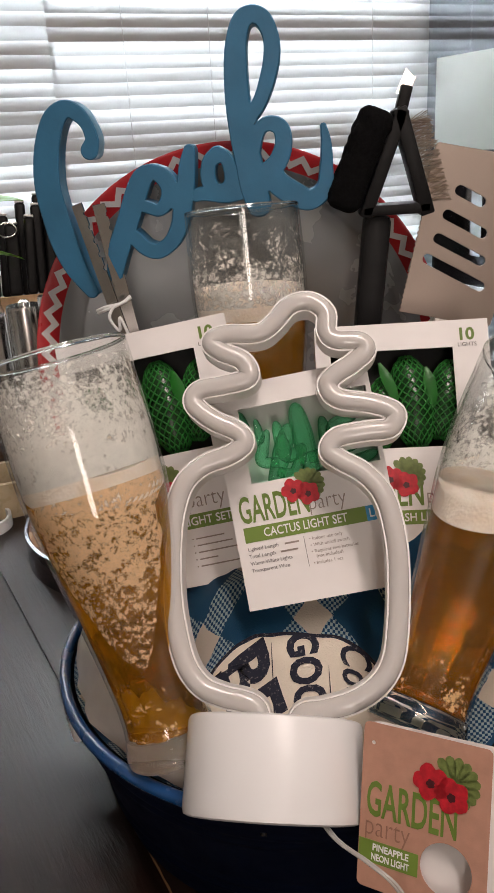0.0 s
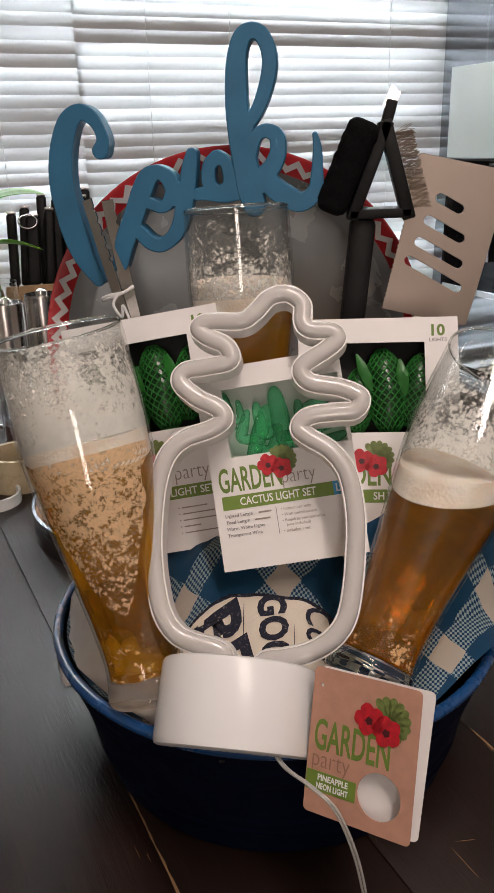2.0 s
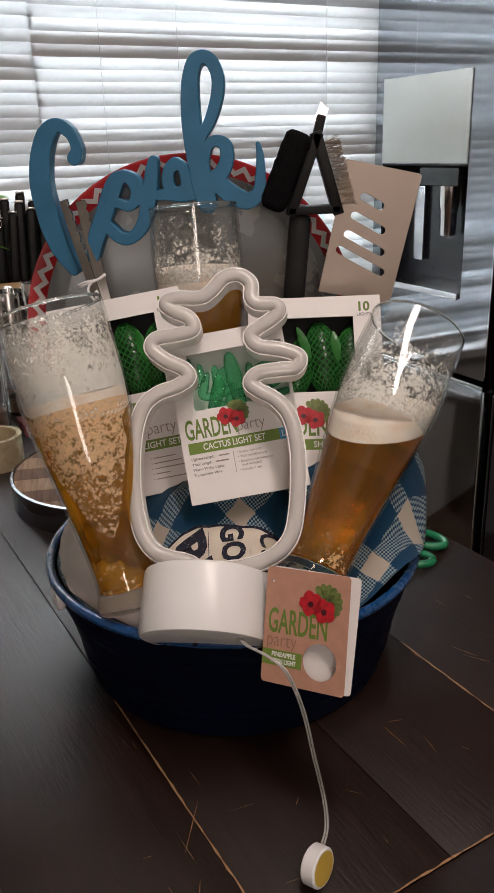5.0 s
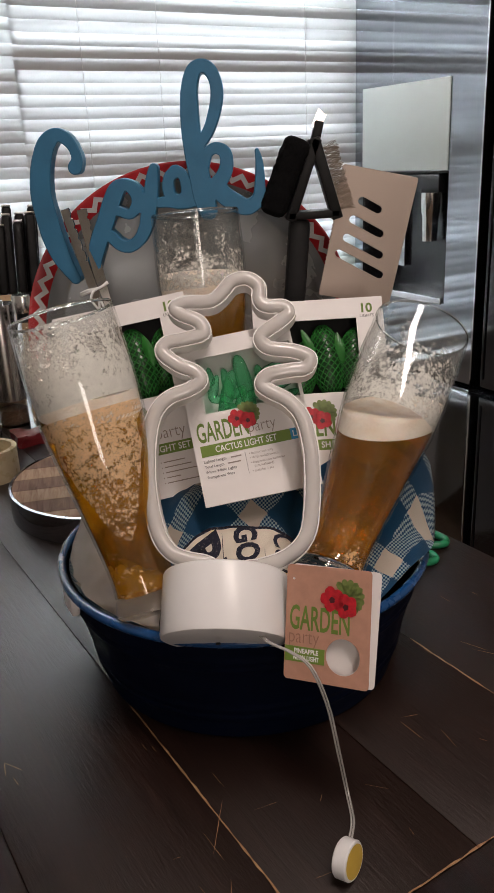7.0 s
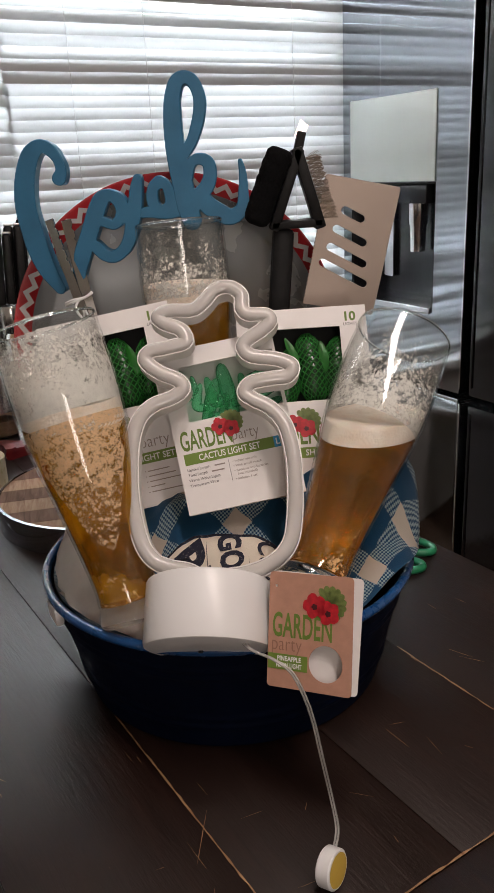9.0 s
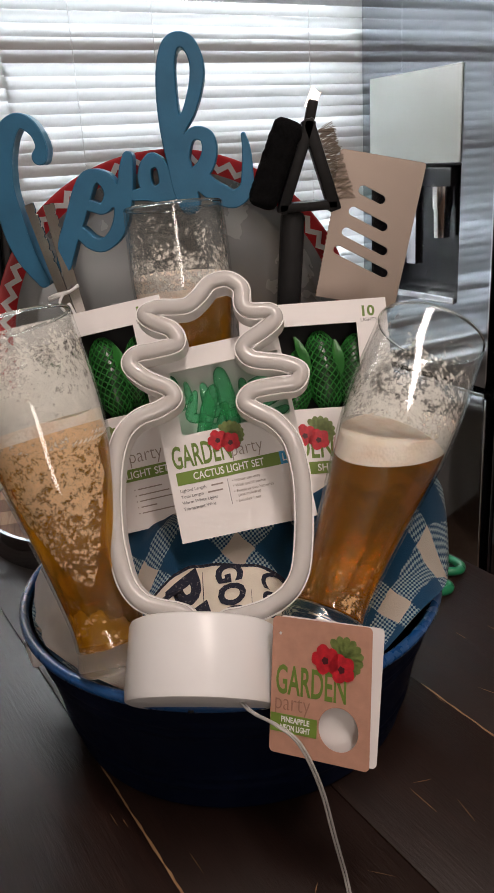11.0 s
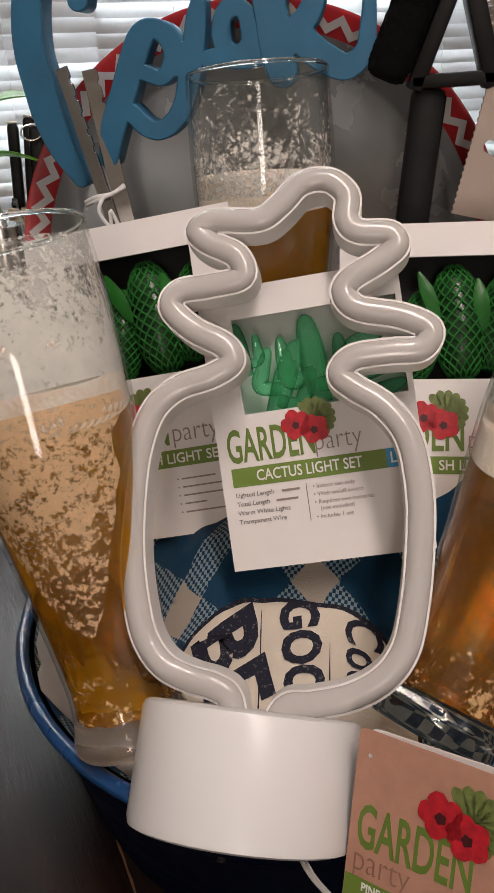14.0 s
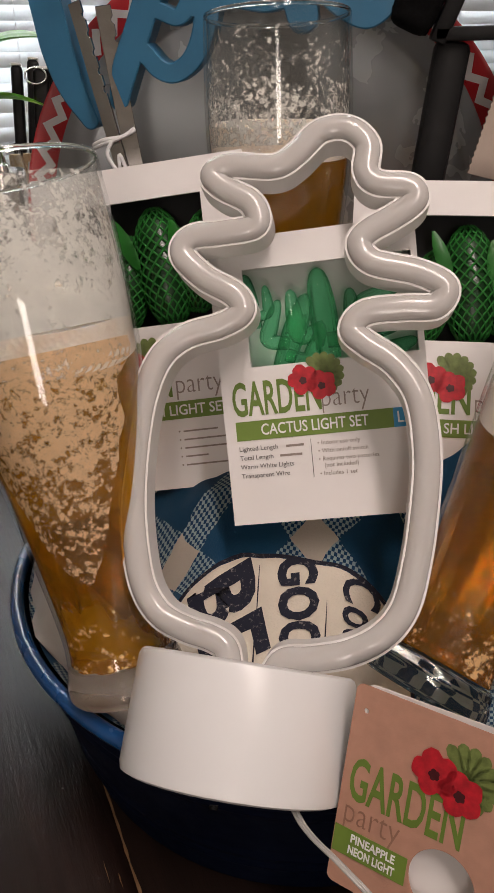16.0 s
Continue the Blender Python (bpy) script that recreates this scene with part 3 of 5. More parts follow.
# pale worn splinters along the plank joints
def splinter(y0, y1, x, w, seed):
    rnd = random.Random(seed)
    n = max(4, int((y1 - y0) / 0.008))
    bm = bmesh.new()
    left, right = [], []
    for i in range(n + 1):
        y = y0 + (y1 - y0) * i / n
        half = w * rnd.uniform(0.25, 1.0) * (0.2 if i in (0, n) else 1)
        o = rnd.uniform(-0.3, 0.3) * w
        left.append(bm.verts.new((x + o - half, y, 0.0006)))
        right.append(bm.verts.new((x + o + half, y, 0.0006)))
    for i in range(n):
        bm.faces.new((left[i], right[i], right[i + 1], left[i + 1]))
    return bm


part("worn_joint", splinter(-1.485, -1.20, -1.122, 0.0011, 1), RAW, table, "bare pale wood along a worn joint")
part("worn_joint", splinter(-1.475, -1.40, -1.262, 0.0010, 2), RAW, table)
part("worn_joint", splinter(-1.40, -1.27, -0.846, 0.0011, 3), RAW, table)
part("worn_joint", moved(splinter(0.68, 1.12, 0.0, 0.0012, 4), pose(0, -1.487, 0, 0, 0, 90)), RAW, table)
for k, (x, y, ln, a) in enumerate(((-1.142, -1.385, 0.05, -38), (-1.16, -1.44, 0.035, -30), (-1.30, -1.3, 0.03, 10), (-0.80, -1.33, 0.028, 20), (-1.0, -1.41, 0.02, 40), (-0.92, -1.36, 0.016, 70), (-1.2, -1.0, 0.05, 15), (-1.31, -1.12, 0.04, 60))):
    part("scratch", moved(splinter(0, ln, 0, 0.0004, 20 + k), pose(x, y, 0, 0, 0, a)), RAW, table)

rnd = random.Random(9)
for k in range(64):
    x, y, ln = rnd.uniform(-1.5, -0.70), rnd.uniform(-1.46, -0.95), rnd.uniform(0.006, 0.03)
    part("scratch", moved(splinter(0, ln, 0, rnd.uniform(0.0002, 0.0005), 60 + k), pose(x, y, 0, 0, 0, rnd.choice((0, 0, 5, -12, 30, -45, 80)))), RAW, table)

# ---- the tub ----
TUB = Vector((0.037, 0.486, 0.75))
RIM_Z, RIM_R, FOOT_R = 0.115, 0.170, 0.143
tub = thing("metal_tub", Matrix.Translation(TUB), "round navy blue enamelled metal tub on the table", "tub")


def wall_r(z):
    return FOOT_R + (RIM_R - FOOT_R) * z / RIM_Z


prof = [(0, 0.004), (FOOT_R - 0.006, 0.0), (FOOT_R, 0.003)]
for i in range(1, 40):
    z = RIM_Z * i / 40
    ridge = sum(0.0016 * math.exp(-((z - c) / 0.0022) ** 2) for c in (0.026, 0.036, 0.083, 0.091))
    prof.append((wall_r(z) + ridge, z))
inner = [(wall_r(RIM_Z * i / 12) - 0.0018, RIM_Z * i / 12) for i in range(12, 0, -1)] + [(FOOT_R - 0.004, 0.007), (0, 0.007)]
part("tub_wall", lathe(prof + [(RIM_R, RIM_Z)] + inner, 96), TUB_SHADED_BLUE, tub, smooth=0.9)
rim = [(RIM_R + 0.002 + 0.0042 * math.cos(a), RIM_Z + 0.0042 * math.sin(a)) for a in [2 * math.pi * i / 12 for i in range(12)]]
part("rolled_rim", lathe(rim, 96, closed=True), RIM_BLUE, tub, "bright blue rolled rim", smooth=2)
for a in (205, ):
    br = box_bm(-0.016, 0.016, -0.004, 0.004, -0.012, 0.006, 0.003)
    part("handle_bracket", moved(br, pose(0, 0, 0, 0, 0, a) @ pose(RIM_R + 0.0, 0, RIM_Z - 0.014, 0, -8, 90)), WHITE_PAINT, tub, "small white handle bracket")

# ---- towel and tissue that fill the tub ----


def mound(x, y):
    """Height of the towel's top at a place in the world's plan."""
    u, v = (x - TUB.x) / 0.16, (y - TUB.y) / 0.16
    front = min(1.0, max(0.0, (v + 0.86) / 0.62))
    side = math.exp(-(abs(x - 0.036) / 0.078) ** 4)
    h = 0.853 + 0.084 * front * (side + (1 - side) * min(1.0, max(0.0, (v + 0.45) / 0.5)))
    h += 0.036 * math.exp(-((u - 0.80) / 0.24) ** 2 - ((v + 0.22) / 0.45) ** 2)
    h += 0.004 * noise.noise((x * 28, y * 28, 0.3)) + 0.0015 * noise.noise((x * 90, y * 90, 2.0))
    far, q = math.hypot(u, v), math.degrees(math.atan2(v, u))
    over = math.exp(-((q + 4) / 34) ** 4)
    w = min(1.0, max(0.0, far - 0.88) / 0.15)
    low = h * (1 - w) + 0.8645 * w
    fall = max(0.0, far - 1.0) / 0.13
    high = max(h, 0.886) + 0.014 * math.sin(min(1.0, far) * 1.5) - 0.020 * fall * fall
    return low * (1 - over) + high * over


towel = thing("kitchen_towel", Matrix.Identity(4), "folded blue checked cotton kitchen towel with cream printed panel", "towel")
bm = bmesh.new()
rows = []
def hem(q):
    """Radius of the cloth's edge: it hangs over the rim beside the leaning glass."""
    q = (math.degrees(q) + 180) % 360 - 180
    return 0.1655 + 0.0150 * math.exp(-((q + 4) / 30) ** 4)


for i in range(1, 57):
    f = i / 56
    rows.append([bm.verts.new((TUB.x + f * hem(q) * math.cos(q), TUB.y + f * hem(q) * math.sin(q), mound(TUB.x + f * hem(q) * math.cos(q), TUB.y + f * hem(q) * math.sin(q)))) for q in [2 * math.pi * j / 160 for j in range(160)]])
for u, w in zip(rows, rows[1:]):
    for j in range(160):
        bm.faces.new((u[j], u[(j + 1) % 160], w[(j + 1) % 160], w[j]))
bm.faces.new(rows[0])
bmesh.ops.solidify(bm, geom=bm.faces[:], thickness=0.004)
part("cloth", bm, CHECK, towel, smooth=2)


def panel_ring(r0, r1, rings, lift):
    """A ring of the printed panel's rounded outline, laid on the towel."""
    bm = bmesh.new()
    rows = []
    for i in range(rings + 1):
        k = r0 + (r1 - r0) * i / rings
        row = []
        for j in range(120):
            a = 2 * math.pi * j / 120
            c, d = math.cos(a), math.sin(a)
            q = (abs(c) ** 3 + abs(d) ** 3) ** (-1 / 3)
            x, y = 0.036 + 0.066 * k * q * c, 0.3585 + 0.058 * k * q * d
            far = math.hypot(x - TUB.x, y - TUB.y)
            if far > 0.150:
                x, y = TUB.x + (x - TUB.x) * 0.150 / far, TUB.y + (y - TUB.y) * 0.150 / far
            row.append(bm.verts.new((x, y, mound(x, y) + lift)))
        rows.append(row)
    for a, b in zip(rows, rows[1:]):
        for j in range(120):
            bm.faces.new((a[j], a[(j + 1) % 120], b[(j + 1) % 120], b[j]))
    return bm


part("printed_panel", panel_ring(0.01, 1.0, 40, 0.0014), CREAM, towel, "cream panel with navy lettering", smooth=2)
part("panel_border", panel_ring(1.0, 1.03, 2, 0.0016), INK, towel, smooth=2)


def laid_text(body, size, x, y, turn, squeeze=1.0, shear=0.0, bold=0.0):
    bm = text_bm(body, size, 0.0, squeeze, shear=shear, bold=bold)
    bmesh.ops.triangulate(bm, faces=bm.faces[:])
    bmesh.ops.subdivide_edges(bm, edges=bm.edges[:], cuts=1)
    moved(bm, pose(x, y, 0, 0, 0, turn))
    for v in bm.verts:
        v.co.z = mound(v.co.x, v.co.y) + 0.0022
    return part("panel_lettering", bm, INK, towel, smooth=0)


laid_text("GOOD", 0.027, 0.031, 0.4165, -81, 0.60, bold=0.0011)
laid_text("BE", 0.046, -0.015, 0.4035, -66, 0.80, bold=0.0018)
laid_text("Cou", 0.027, 0.065, 0.4140, -86, 0.62, 0.25, bold=0.0004)
bm = splinter(0, 0.07, 0, 0.0009, 77)
moved(bm, pose(0.0245, 0.343, 0, 0, 0, 3))
for v in bm.verts:
    v.co.z = mound(v.co.x, v.co.y) + 0.0022
part("panel_rule", bm, INK, towel, smooth=0)
bm = splinter(0, 0.05, 0, 0.0006, 78)
moved(bm, pose(0.0590, 0.352, 0, 0, 0, 2))
for v in bm.verts:
    v.co.z = mound(v.co.x, v.co.y) + 0.0022
part("panel_rule", bm, INK, towel, smooth=0)

tissue = thing("tissue_paper", Matrix.Translation((TUB.x - 0.135, TUB.y - 0.03, RIM_Z + 0.764)), "crumpled white tissue paper tucked inside the tub's rim", "tissue paper")
bm = bmesh.new()
rows = []
for i in range(25):
    a = radians(158 + 88 * i / 24)
    row = []
    for j in range(9):
        v = j / 8
        r = 0.163 - 0.026 * v + 0.007 * noise.noise((i * 0.35, v * 3, 1.0))
        z = -0.004 + 0.034 * math.sin(v * 1.9) + 0.008 * noise.noise((i * 0.3, v * 2, 5.0)) - 0.012 * (i / 24)
        row.append(bm.verts.new((0.135 + r * math.cos(a), 0.03 + r * math.sin(a), z)))
    rows.append(row)
for a, b in zip(rows, rows[1:]):
    for j in range(8):
        bm.faces.new((a[j], a[j + 1], b[j + 1], b[j]))
bmesh.ops.solidify(bm, geom=bm.faces[:], thickness=0.0015)
part("sheet", bm, TISSUE, tissue, smooth=2)


def leaning(x, y, z, lean, yaw=0.0, spin=0.0):
    """A frame whose x runs right, y up the leaning face and z out of it."""
    return pose(x, y, z, 90 - lean, 0, yaw) @ pose(0, 0, 0, 0, 0, spin)


# ---- printed flower ----
def petal_ring(r, n, seed, depth):
    bm = bmesh.new()
    rnd = random.Random(seed)
    c = bm.verts.new((0, 0, depth))
    ring = []
    m = n * 8
    for i in range(m):
        a = 2 * math.pi * i / m
        k = r * (0.78 + 0.22 * abs(math.sin(a * n / 2)) + rnd.uniform(-0.03, 0.03))
        ring.append(bm.verts.new((k * math.cos(a), k * math.sin(a), depth)))
    for i in range(m):
        bm.faces.new((c, ring[i], ring[(i + 1) % m]))
    return bm


def printed_flower(parent, x, y, s, z):
    """Two red blossoms before a split leaf, printed on card; s is the picture's width."""
    bm = bmesh.new()
    for i in range(9):
        a = radians(128 - i * 23)
        d = Vector((math.cos(a), math.sin(a), 0))
        q = Vector((-d.y, d.x, 0))
        o = Vector((x + 0.18 * s, y + 0.06 * s, z))
        ln, w = s * (0.44 - 0.006 * i), 0.085 * s
        edge = [(0.0, 0.25), (0.45, 0.75), (0.75, 1.0), (0.92, 0.75), (1.0, 0.2)]
        bm.faces.new([bm.verts.new(o + d * (ln * u) + q * (w * k)) for u, k in edge] + [bm.verts.new(o + d * (ln * u) - q * (w * k)) for u, k in edge[::-1]])
    part("leaf_print", bm, LEAF_PRINT, parent, "split green leaf print", smooth=0)
    for dx, dy, r, k in ((-0.20, 0.0, 0.30, 1), (0.14, -0.13, 0.29, 2)):
        part("blossom_print", moved(petal_ring(r * s, 5, k, 0.0003), pose(x + dx * s, y + dy * s, z)), RED_PETAL, parent, "red blossom print", smooth=0)
        part("blossom_heart", moved(petal_ring(0.075 * s, 5, k + 5, 0.0005), pose(x + dx * s, y + dy * s - 0.02 * s, z)), PETAL_DARK, parent, smooth=0)


# ---- light-set boxes ----
def carton(name_label, m, w, h, t, wx0, wx1, wy0, wy1):
    """A card box, front face at z = 0, with a window cut into its front."""
    box = thing("light_set_box", m, name_label, "box", "light set boxes in the tub")
    k = 0.0012
    part("front_panel", ring_bm((0, w, 0, h), (wx0, wx1, wy0, wy1), -k, 0.0, 2), WHITE_CARD, box, smooth=0)
    for x in (0, w - k):
        part("side_panel", box_bm(x, x + k, 0, h, -t, -k), WHITE_CARD, box, smooth=0)
    for y in (0, h - k):
        part("end_panel", box_bm(k, w - k, y, y + k, -t, -k), WHITE_CARD, box, smooth=0)
    part("back_panel", box_bm(0, w, 0, h, -t - k, -t), WHITE_CARD, box, smooth=0)
    return box


def bars(parent, rows, material, h):
    """Small print too fine to read, as plain bars of its size."""
    for x, y, ln in rows:
        part("fine_print", box_bm(x, x + ln, y, y + h, 0.0001, 0.0003), material, parent, smooth=0)


def cactus(parent, x, y, s, z, m_turn=0):
    stem = [(0, 0, 0), (0.0, 0.5 * s, 0), (0.0, 1.0 * s, 0)]
    left = [(0, 0.35 * s, 0), (-0.27 * s, 0.30 * s, 0), (-0.31 * s, 0.50 * s, 0), (-0.32 * s, 0.82 * s, 0)]
    right = [(0, 0.2 * s, 0), (0.27 * s, 0.22 * s, 0), (0.31 * s, 0.42 * s, 0), (0.32 * s, 0.72 * s, 0)]
    bms = []
    for ln, r in ((stem, 0.135 * s), (left, 0.095 * s), (right, 0.095 * s)):
        pts = spline(ln, 7)
        n = len(pts)
        sc = [math.sqrt(max(0.03, 1 - ((i / (n - 1) - 0.45) / 0.56) ** 2)) if i > n * 0.45 else (0.75 + 0.25 * i / (n * 0.45)) for i in range(n)]
        sec = [((1 + 0.16 * math.cos(6 * a)) * r * math.cos(a), (1 + 0.16 * math.cos(6 * a)) * r * math.sin(a)) for a in [2 * math.pi * i / 30 for i in range(30)]]
        bms.append(sweep(pts, sec, (0, 0, 1), scale=sc))
    part("cactus_light", join_bm(*bms), CACTUS_GREEN, parent, "translucent green plastic cactus", pose(x, y, z, 0, 0, m_turn), smooth=1.2)


CW, CH = 0.101, 0.142
cbox = carton("white cactus light set box with green print and a window", leaning(0.009, 0.407, 0.937, 24.5, 0, 9.3), CW, CH, 0.042, 0.016, 0.098, 0.078, 0.126)
part("back_card", box_bm(0.0016, CW - 0.0016, 0.06, 0.138, -0.030, -0.0285), WHITE_CARD, cbox)
for x, y, s, a in ((0.030, 0.076, 0.040, -24), (0.055, 0.079, 0.046, 4), (0.064, 0.088, 0.044, -72), (0.019, 0.098, 0.028, 8)):
    cactus(cbox, x, y, s, -0.012, a)
part("green_band", box_bm(0.0055, 0.083, 0.0420, 0.0515, 0.0001, 0.0003), GREEN_INK, cbox, "green title band", smooth=0)
part("blue_band", box_bm(0.083, CW, 0.0420, 0.0515, 0.0001, 0.0003), BLUE_INK, cbox, "blue band end", smooth=0)
lettering("band_lettering", "CACTUS LIGHT SET", 0.0078, WHITE_INK, cbox, 0.0180, 0.0443, 0.0004, width=0.0530, bold=0.0001)
lettering("band_lettering", "LE", 0.0078, WHITE_INK, cbox, 0.0845, 0.0443, 0.0004, squeeze=0.9, bold=0.0001)
lettering("title_lettering", "GARDEN", 0.0236, GREEN_TITLE, cbox, 0.0050, 0.0545, 0.0002, width=0.0440, bold=0.0004)
lettering("title_lettering", "party", 0.0148, THIN_INK, cbox, 0.0492, 0.0553, 0.0002, width=0.0232, bold=-0.0002)
printed_flower(cbox, 0.0462, 0.0695, 0.026, 0.0004)
for i, tx in enumerate(("Lighted Length", "Total Length", "Warm White Lights", "Transparent Wire")):
    lettering("small_lettering", tx, 0.0033, GREY_INK, cbox, 0.006, 0.0368 - 0.0045 * i, 0.0002)
bars(cbox, [(0.0295, 0.0372, 0.009), (0.0262, 0.0327, 0.011)], THIN_INK, 0.0011)
part("fold_line", box_bm(0.0418, 0.0421, 0.021, 0.040, 0.0001, 0.0003), GREY_INK, cbox, smooth=0)
lettering("small_lettering", "• Indoor use only", 0.0030, THIN_INK, cbox, 0.045, 0.0368, 0.0002)
lettering("small_lettering", "• With on/off switch", 0.0030, THIN_INK, cbox, 0.045, 0.0328, 0.0002)
lettering("small_lettering", "• Requires two batteries", 0.0030, THIN_INK, cbox, 0.045, 0.0288, 0.0002)
lettering("small_lettering", "   (not included)", 0.0030, THIN_INK, cbox, 0.045, 0.0256, 0.0002)
lettering("small_lettering", "• Includes 1 set", 0.0030, THIN_INK, cbox, 0.045, 0.0216, 0.0002)


def netted_pod(parent, x, y, z, s, turn):
    """A green pod inside a diamond net."""
    pod = part("pod_light", moved(lathe([(0, -0.5 * s), (0.10 * s, -0.47 * s), (0.19 * s, -0.3 * s), (0.22 * s, 0), (0.19 * s, 0.3 * s), (0.10 * s, 0.46 * s), (0, 0.5 * s)], 20), pose(0, 0, 0, -90)), BULB_GREEN, parent, "green pod in a net", pose(x, y, z, 0, 0, turn))
    bms = []
    for sgn in (1, -1):
        for k in range(15):
            pts = []
            for i in range(15):
                v = i / 14 - 0.5
                a = 2 * math.pi * k / 15 + sgn * v * 4.2
                r = 0.232 * s * math.sqrt(max(0.02, 1 - (v / 0.52) ** 2))
                pts.append((r * math.cos(a), v * s, r * math.sin(a)))
            bms.append(sweep(pts, circle(0.0085 * s, 4), (0.3, 0.2, 1)))
    part("net", join_bm(*bms), NET_GREEN, pod, smooth=0)


def leaf_blade(parent, x, y, z, ln, w, turn):
    bm = bmesh.new()
    rows = []
    for i in range(9):
        v = i / 8
        half = w * math.sin(math.pi * (0.06 + 0.9 * v)) ** 0.8
        rows.append([bm.verts.new((-half, v * ln, 0.1 * ln * math.sin(v * 2))), bm.verts.new((0, v * ln, 0.1 * ln * math.sin(v * 2) + half * 0.4)), bm.verts.new((half, v * ln, 0.1 * ln * math.sin(v * 2)))])
    for a, b in zip(rows, rows[1:]):
        bm.faces.new((a[0], a[1], b[1], b[0]))
        bm.faces.new((a[1], a[2], b[2], b[1]))
    bmesh.ops.solidify(bm, geom=bm.faces[:], thickness=0.0008)
    part("plastic_leaf", bm, LEAF_GREEN, parent, "", pose(x, y, z, 0, 0, turn), smooth=2)


def big_box(label, m):
    w, h = 0.125, 0.186
    b = carton(label, m, w, h, 0.045, 0.011, w - 0.026, 0.094, h - 0.020)
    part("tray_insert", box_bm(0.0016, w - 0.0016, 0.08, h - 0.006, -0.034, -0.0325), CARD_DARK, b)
    for x, y, s, a in ((0.024, 0.126, 0.064, 12), (0.047, 0.122, 0.058, -10), (0.070, 0.130, 0.070, 5), (0.094, 0.131, 0.060, -12)):
        netted_pod(b, x, y, -0.018, s, a)
    leaf_blade(b, 0.058, 0.128, -0.006, 0.032, 0.0042, 22)
    leaf_blade(b, 0.084, 0.124, -0.008, 0.030, 0.0048, 8)
    lettering("corner_lettering", "10", 0.0125, GREEN_TITLE, b, w - 0.0205, h - 0.0150, 0.0002, width=0.0105, bold=0.0004)
    lettering("corner_lettering", "LIGHTS", 0.0042, GREY_INK, b, w - 0.0225, h - 0.0200, 0.0002)
    part("green_band", box_bm(0.001, w - 0.016, 0.0395, 0.0495, 0.0001, 0.0003), GREEN_INK, b, "green title band", smooth=0)
    part("blue_band", box_bm(w - 0.016, w, 0.0395, 0.0495, 0.0001, 0.0003), BLUE_INK, b, "blue band end", smooth=0)
    lettering("band_lettering", "SH LIGHT SET", 0.0082, WHITE_INK, b, 0.0570, 0.0418, 0.0004, width=0.046, bold=0.0001)
    lettering("title_lettering", "GARDEN", 0.0240, GREEN_TITLE, b, 0.010, 0.053, 0.0002, width=0.061, bold=0.0005)
    lettering("title_lettering", "party", 0.0165, THIN_INK, b, 0.0735, 0.054, 0.0002, width=0.027, bold=-0.0002)
    printed_flower(b, 0.055, 0.072, 0.032, 0.0004)
    for i in range(5):
        lettering("small_lettering", "•", 0.004, THIN_INK, b, 0.072, 0.031 - 0.0048 * i, 0.0002)
    bars(b, [(0.075, 0.0318, 0.020), (0.075, 0.0270, 0.025), (0.075, 0.0222, 0.031), (0.075, 0.0174, 0.013), (0.075, 0.0126, 0.030), (0.006, 0.0318, 0.032), (0.006, 0.0270, 0.030), (0.006, 0.0222, 0.024), (0.006, 0.0174, 0.022)], THIN_INK, 0.0009)
    return b


big_box("white light set box with green netted pods, tilted in the tub", leaning(-0.08, 0.458, 0.925, 26) @ pose(-0.0195, -0.012, 0, 0, 0, 10))
big_box("white light set box with green netted pods, standing upright", leaning(0.168, 0.555, 1.072, 30, 0, 1.0) @ pose(0.0125 - 0.125, 0.0118 - 0.186, 0))

# ---- pineapple light ----
pine = thing("pineapple_light", leaning(0.020, 0.340, 0.915, 32.6), "white pineapple-shaped neon tube light on a round base, switched off", "neon light")
LEFT = [(-0.0017, -0.010), (-0.0042, 0.0015), (-0.0113, 0.0058), (-0.0229, 0.0084), (-0.0348, 0.0136), (-0.0434, 0.0241), (-0.0484, 0.0389), (-0.0524, 0.0616),
        (-0.0533, 0.0873), (-0.0515, 0.1108), (-0.0456, 0.1294), (-0.0344, 0.1402), (-0.019, 0.1459), (-0.0096, 0.1527), (-0.0134, 0.1605), (-0.0284, 0.1681),
        (-0.0397, 0.1785), (-0.0363, 0.1866), (-0.0218, 0.1894), (-0.0064, 0.1935), (-0.0096, 0.2041), (-0.0232, 0.2108), (-0.029, 0.2170), (-0.0212, 0.2216), (-0.0002, 0.2215)]
RIGHT = [(0.0098, 0.2281), (0.0195, 0.2386), (0.0321, 0.2406), (0.0414, 0.2331), (0.0417, 0.2212), (0.0472, 0.2152), (0.0614, 0.2141), (0.0648, 0.2081), (0.0566, 0.2004),
         (0.0446, 0.1925), (0.0412, 0.186), (0.0477, 0.1784), (0.0675, 0.1748), (0.0803, 0.1687), (0.0766, 0.1598), (0.0634, 0.1583), (0.0464, 0.1553), (0.0406, 0.1476),
         (0.0471, 0.1414), (0.0609, 0.133), (0.0719, 0.1185), (0.077, 0.0941), (0.0773, 0.0698), (0.0755, 0.0457), (0.0716, 0.0263), (0.0628, 0.0136), (0.0489, 0.0052),
         (0.0323, 0.0008), (0.0215, -0.001), (0.0162, -0.010)]
line = [(p[0], p[1], 0.0) for p in spline(LEFT + RIGHT, 7)]
dome = [(0.0056 * math.cos(a), 0.0043 * math.sin(a)) for a in [math.pi * i / 12 for i in range(13)]]
part("tube", sweep(line, dome + [(-0.0054, -0.003), (0.0054, -0.003)]), TUBE, pine, "milky silicone tube")
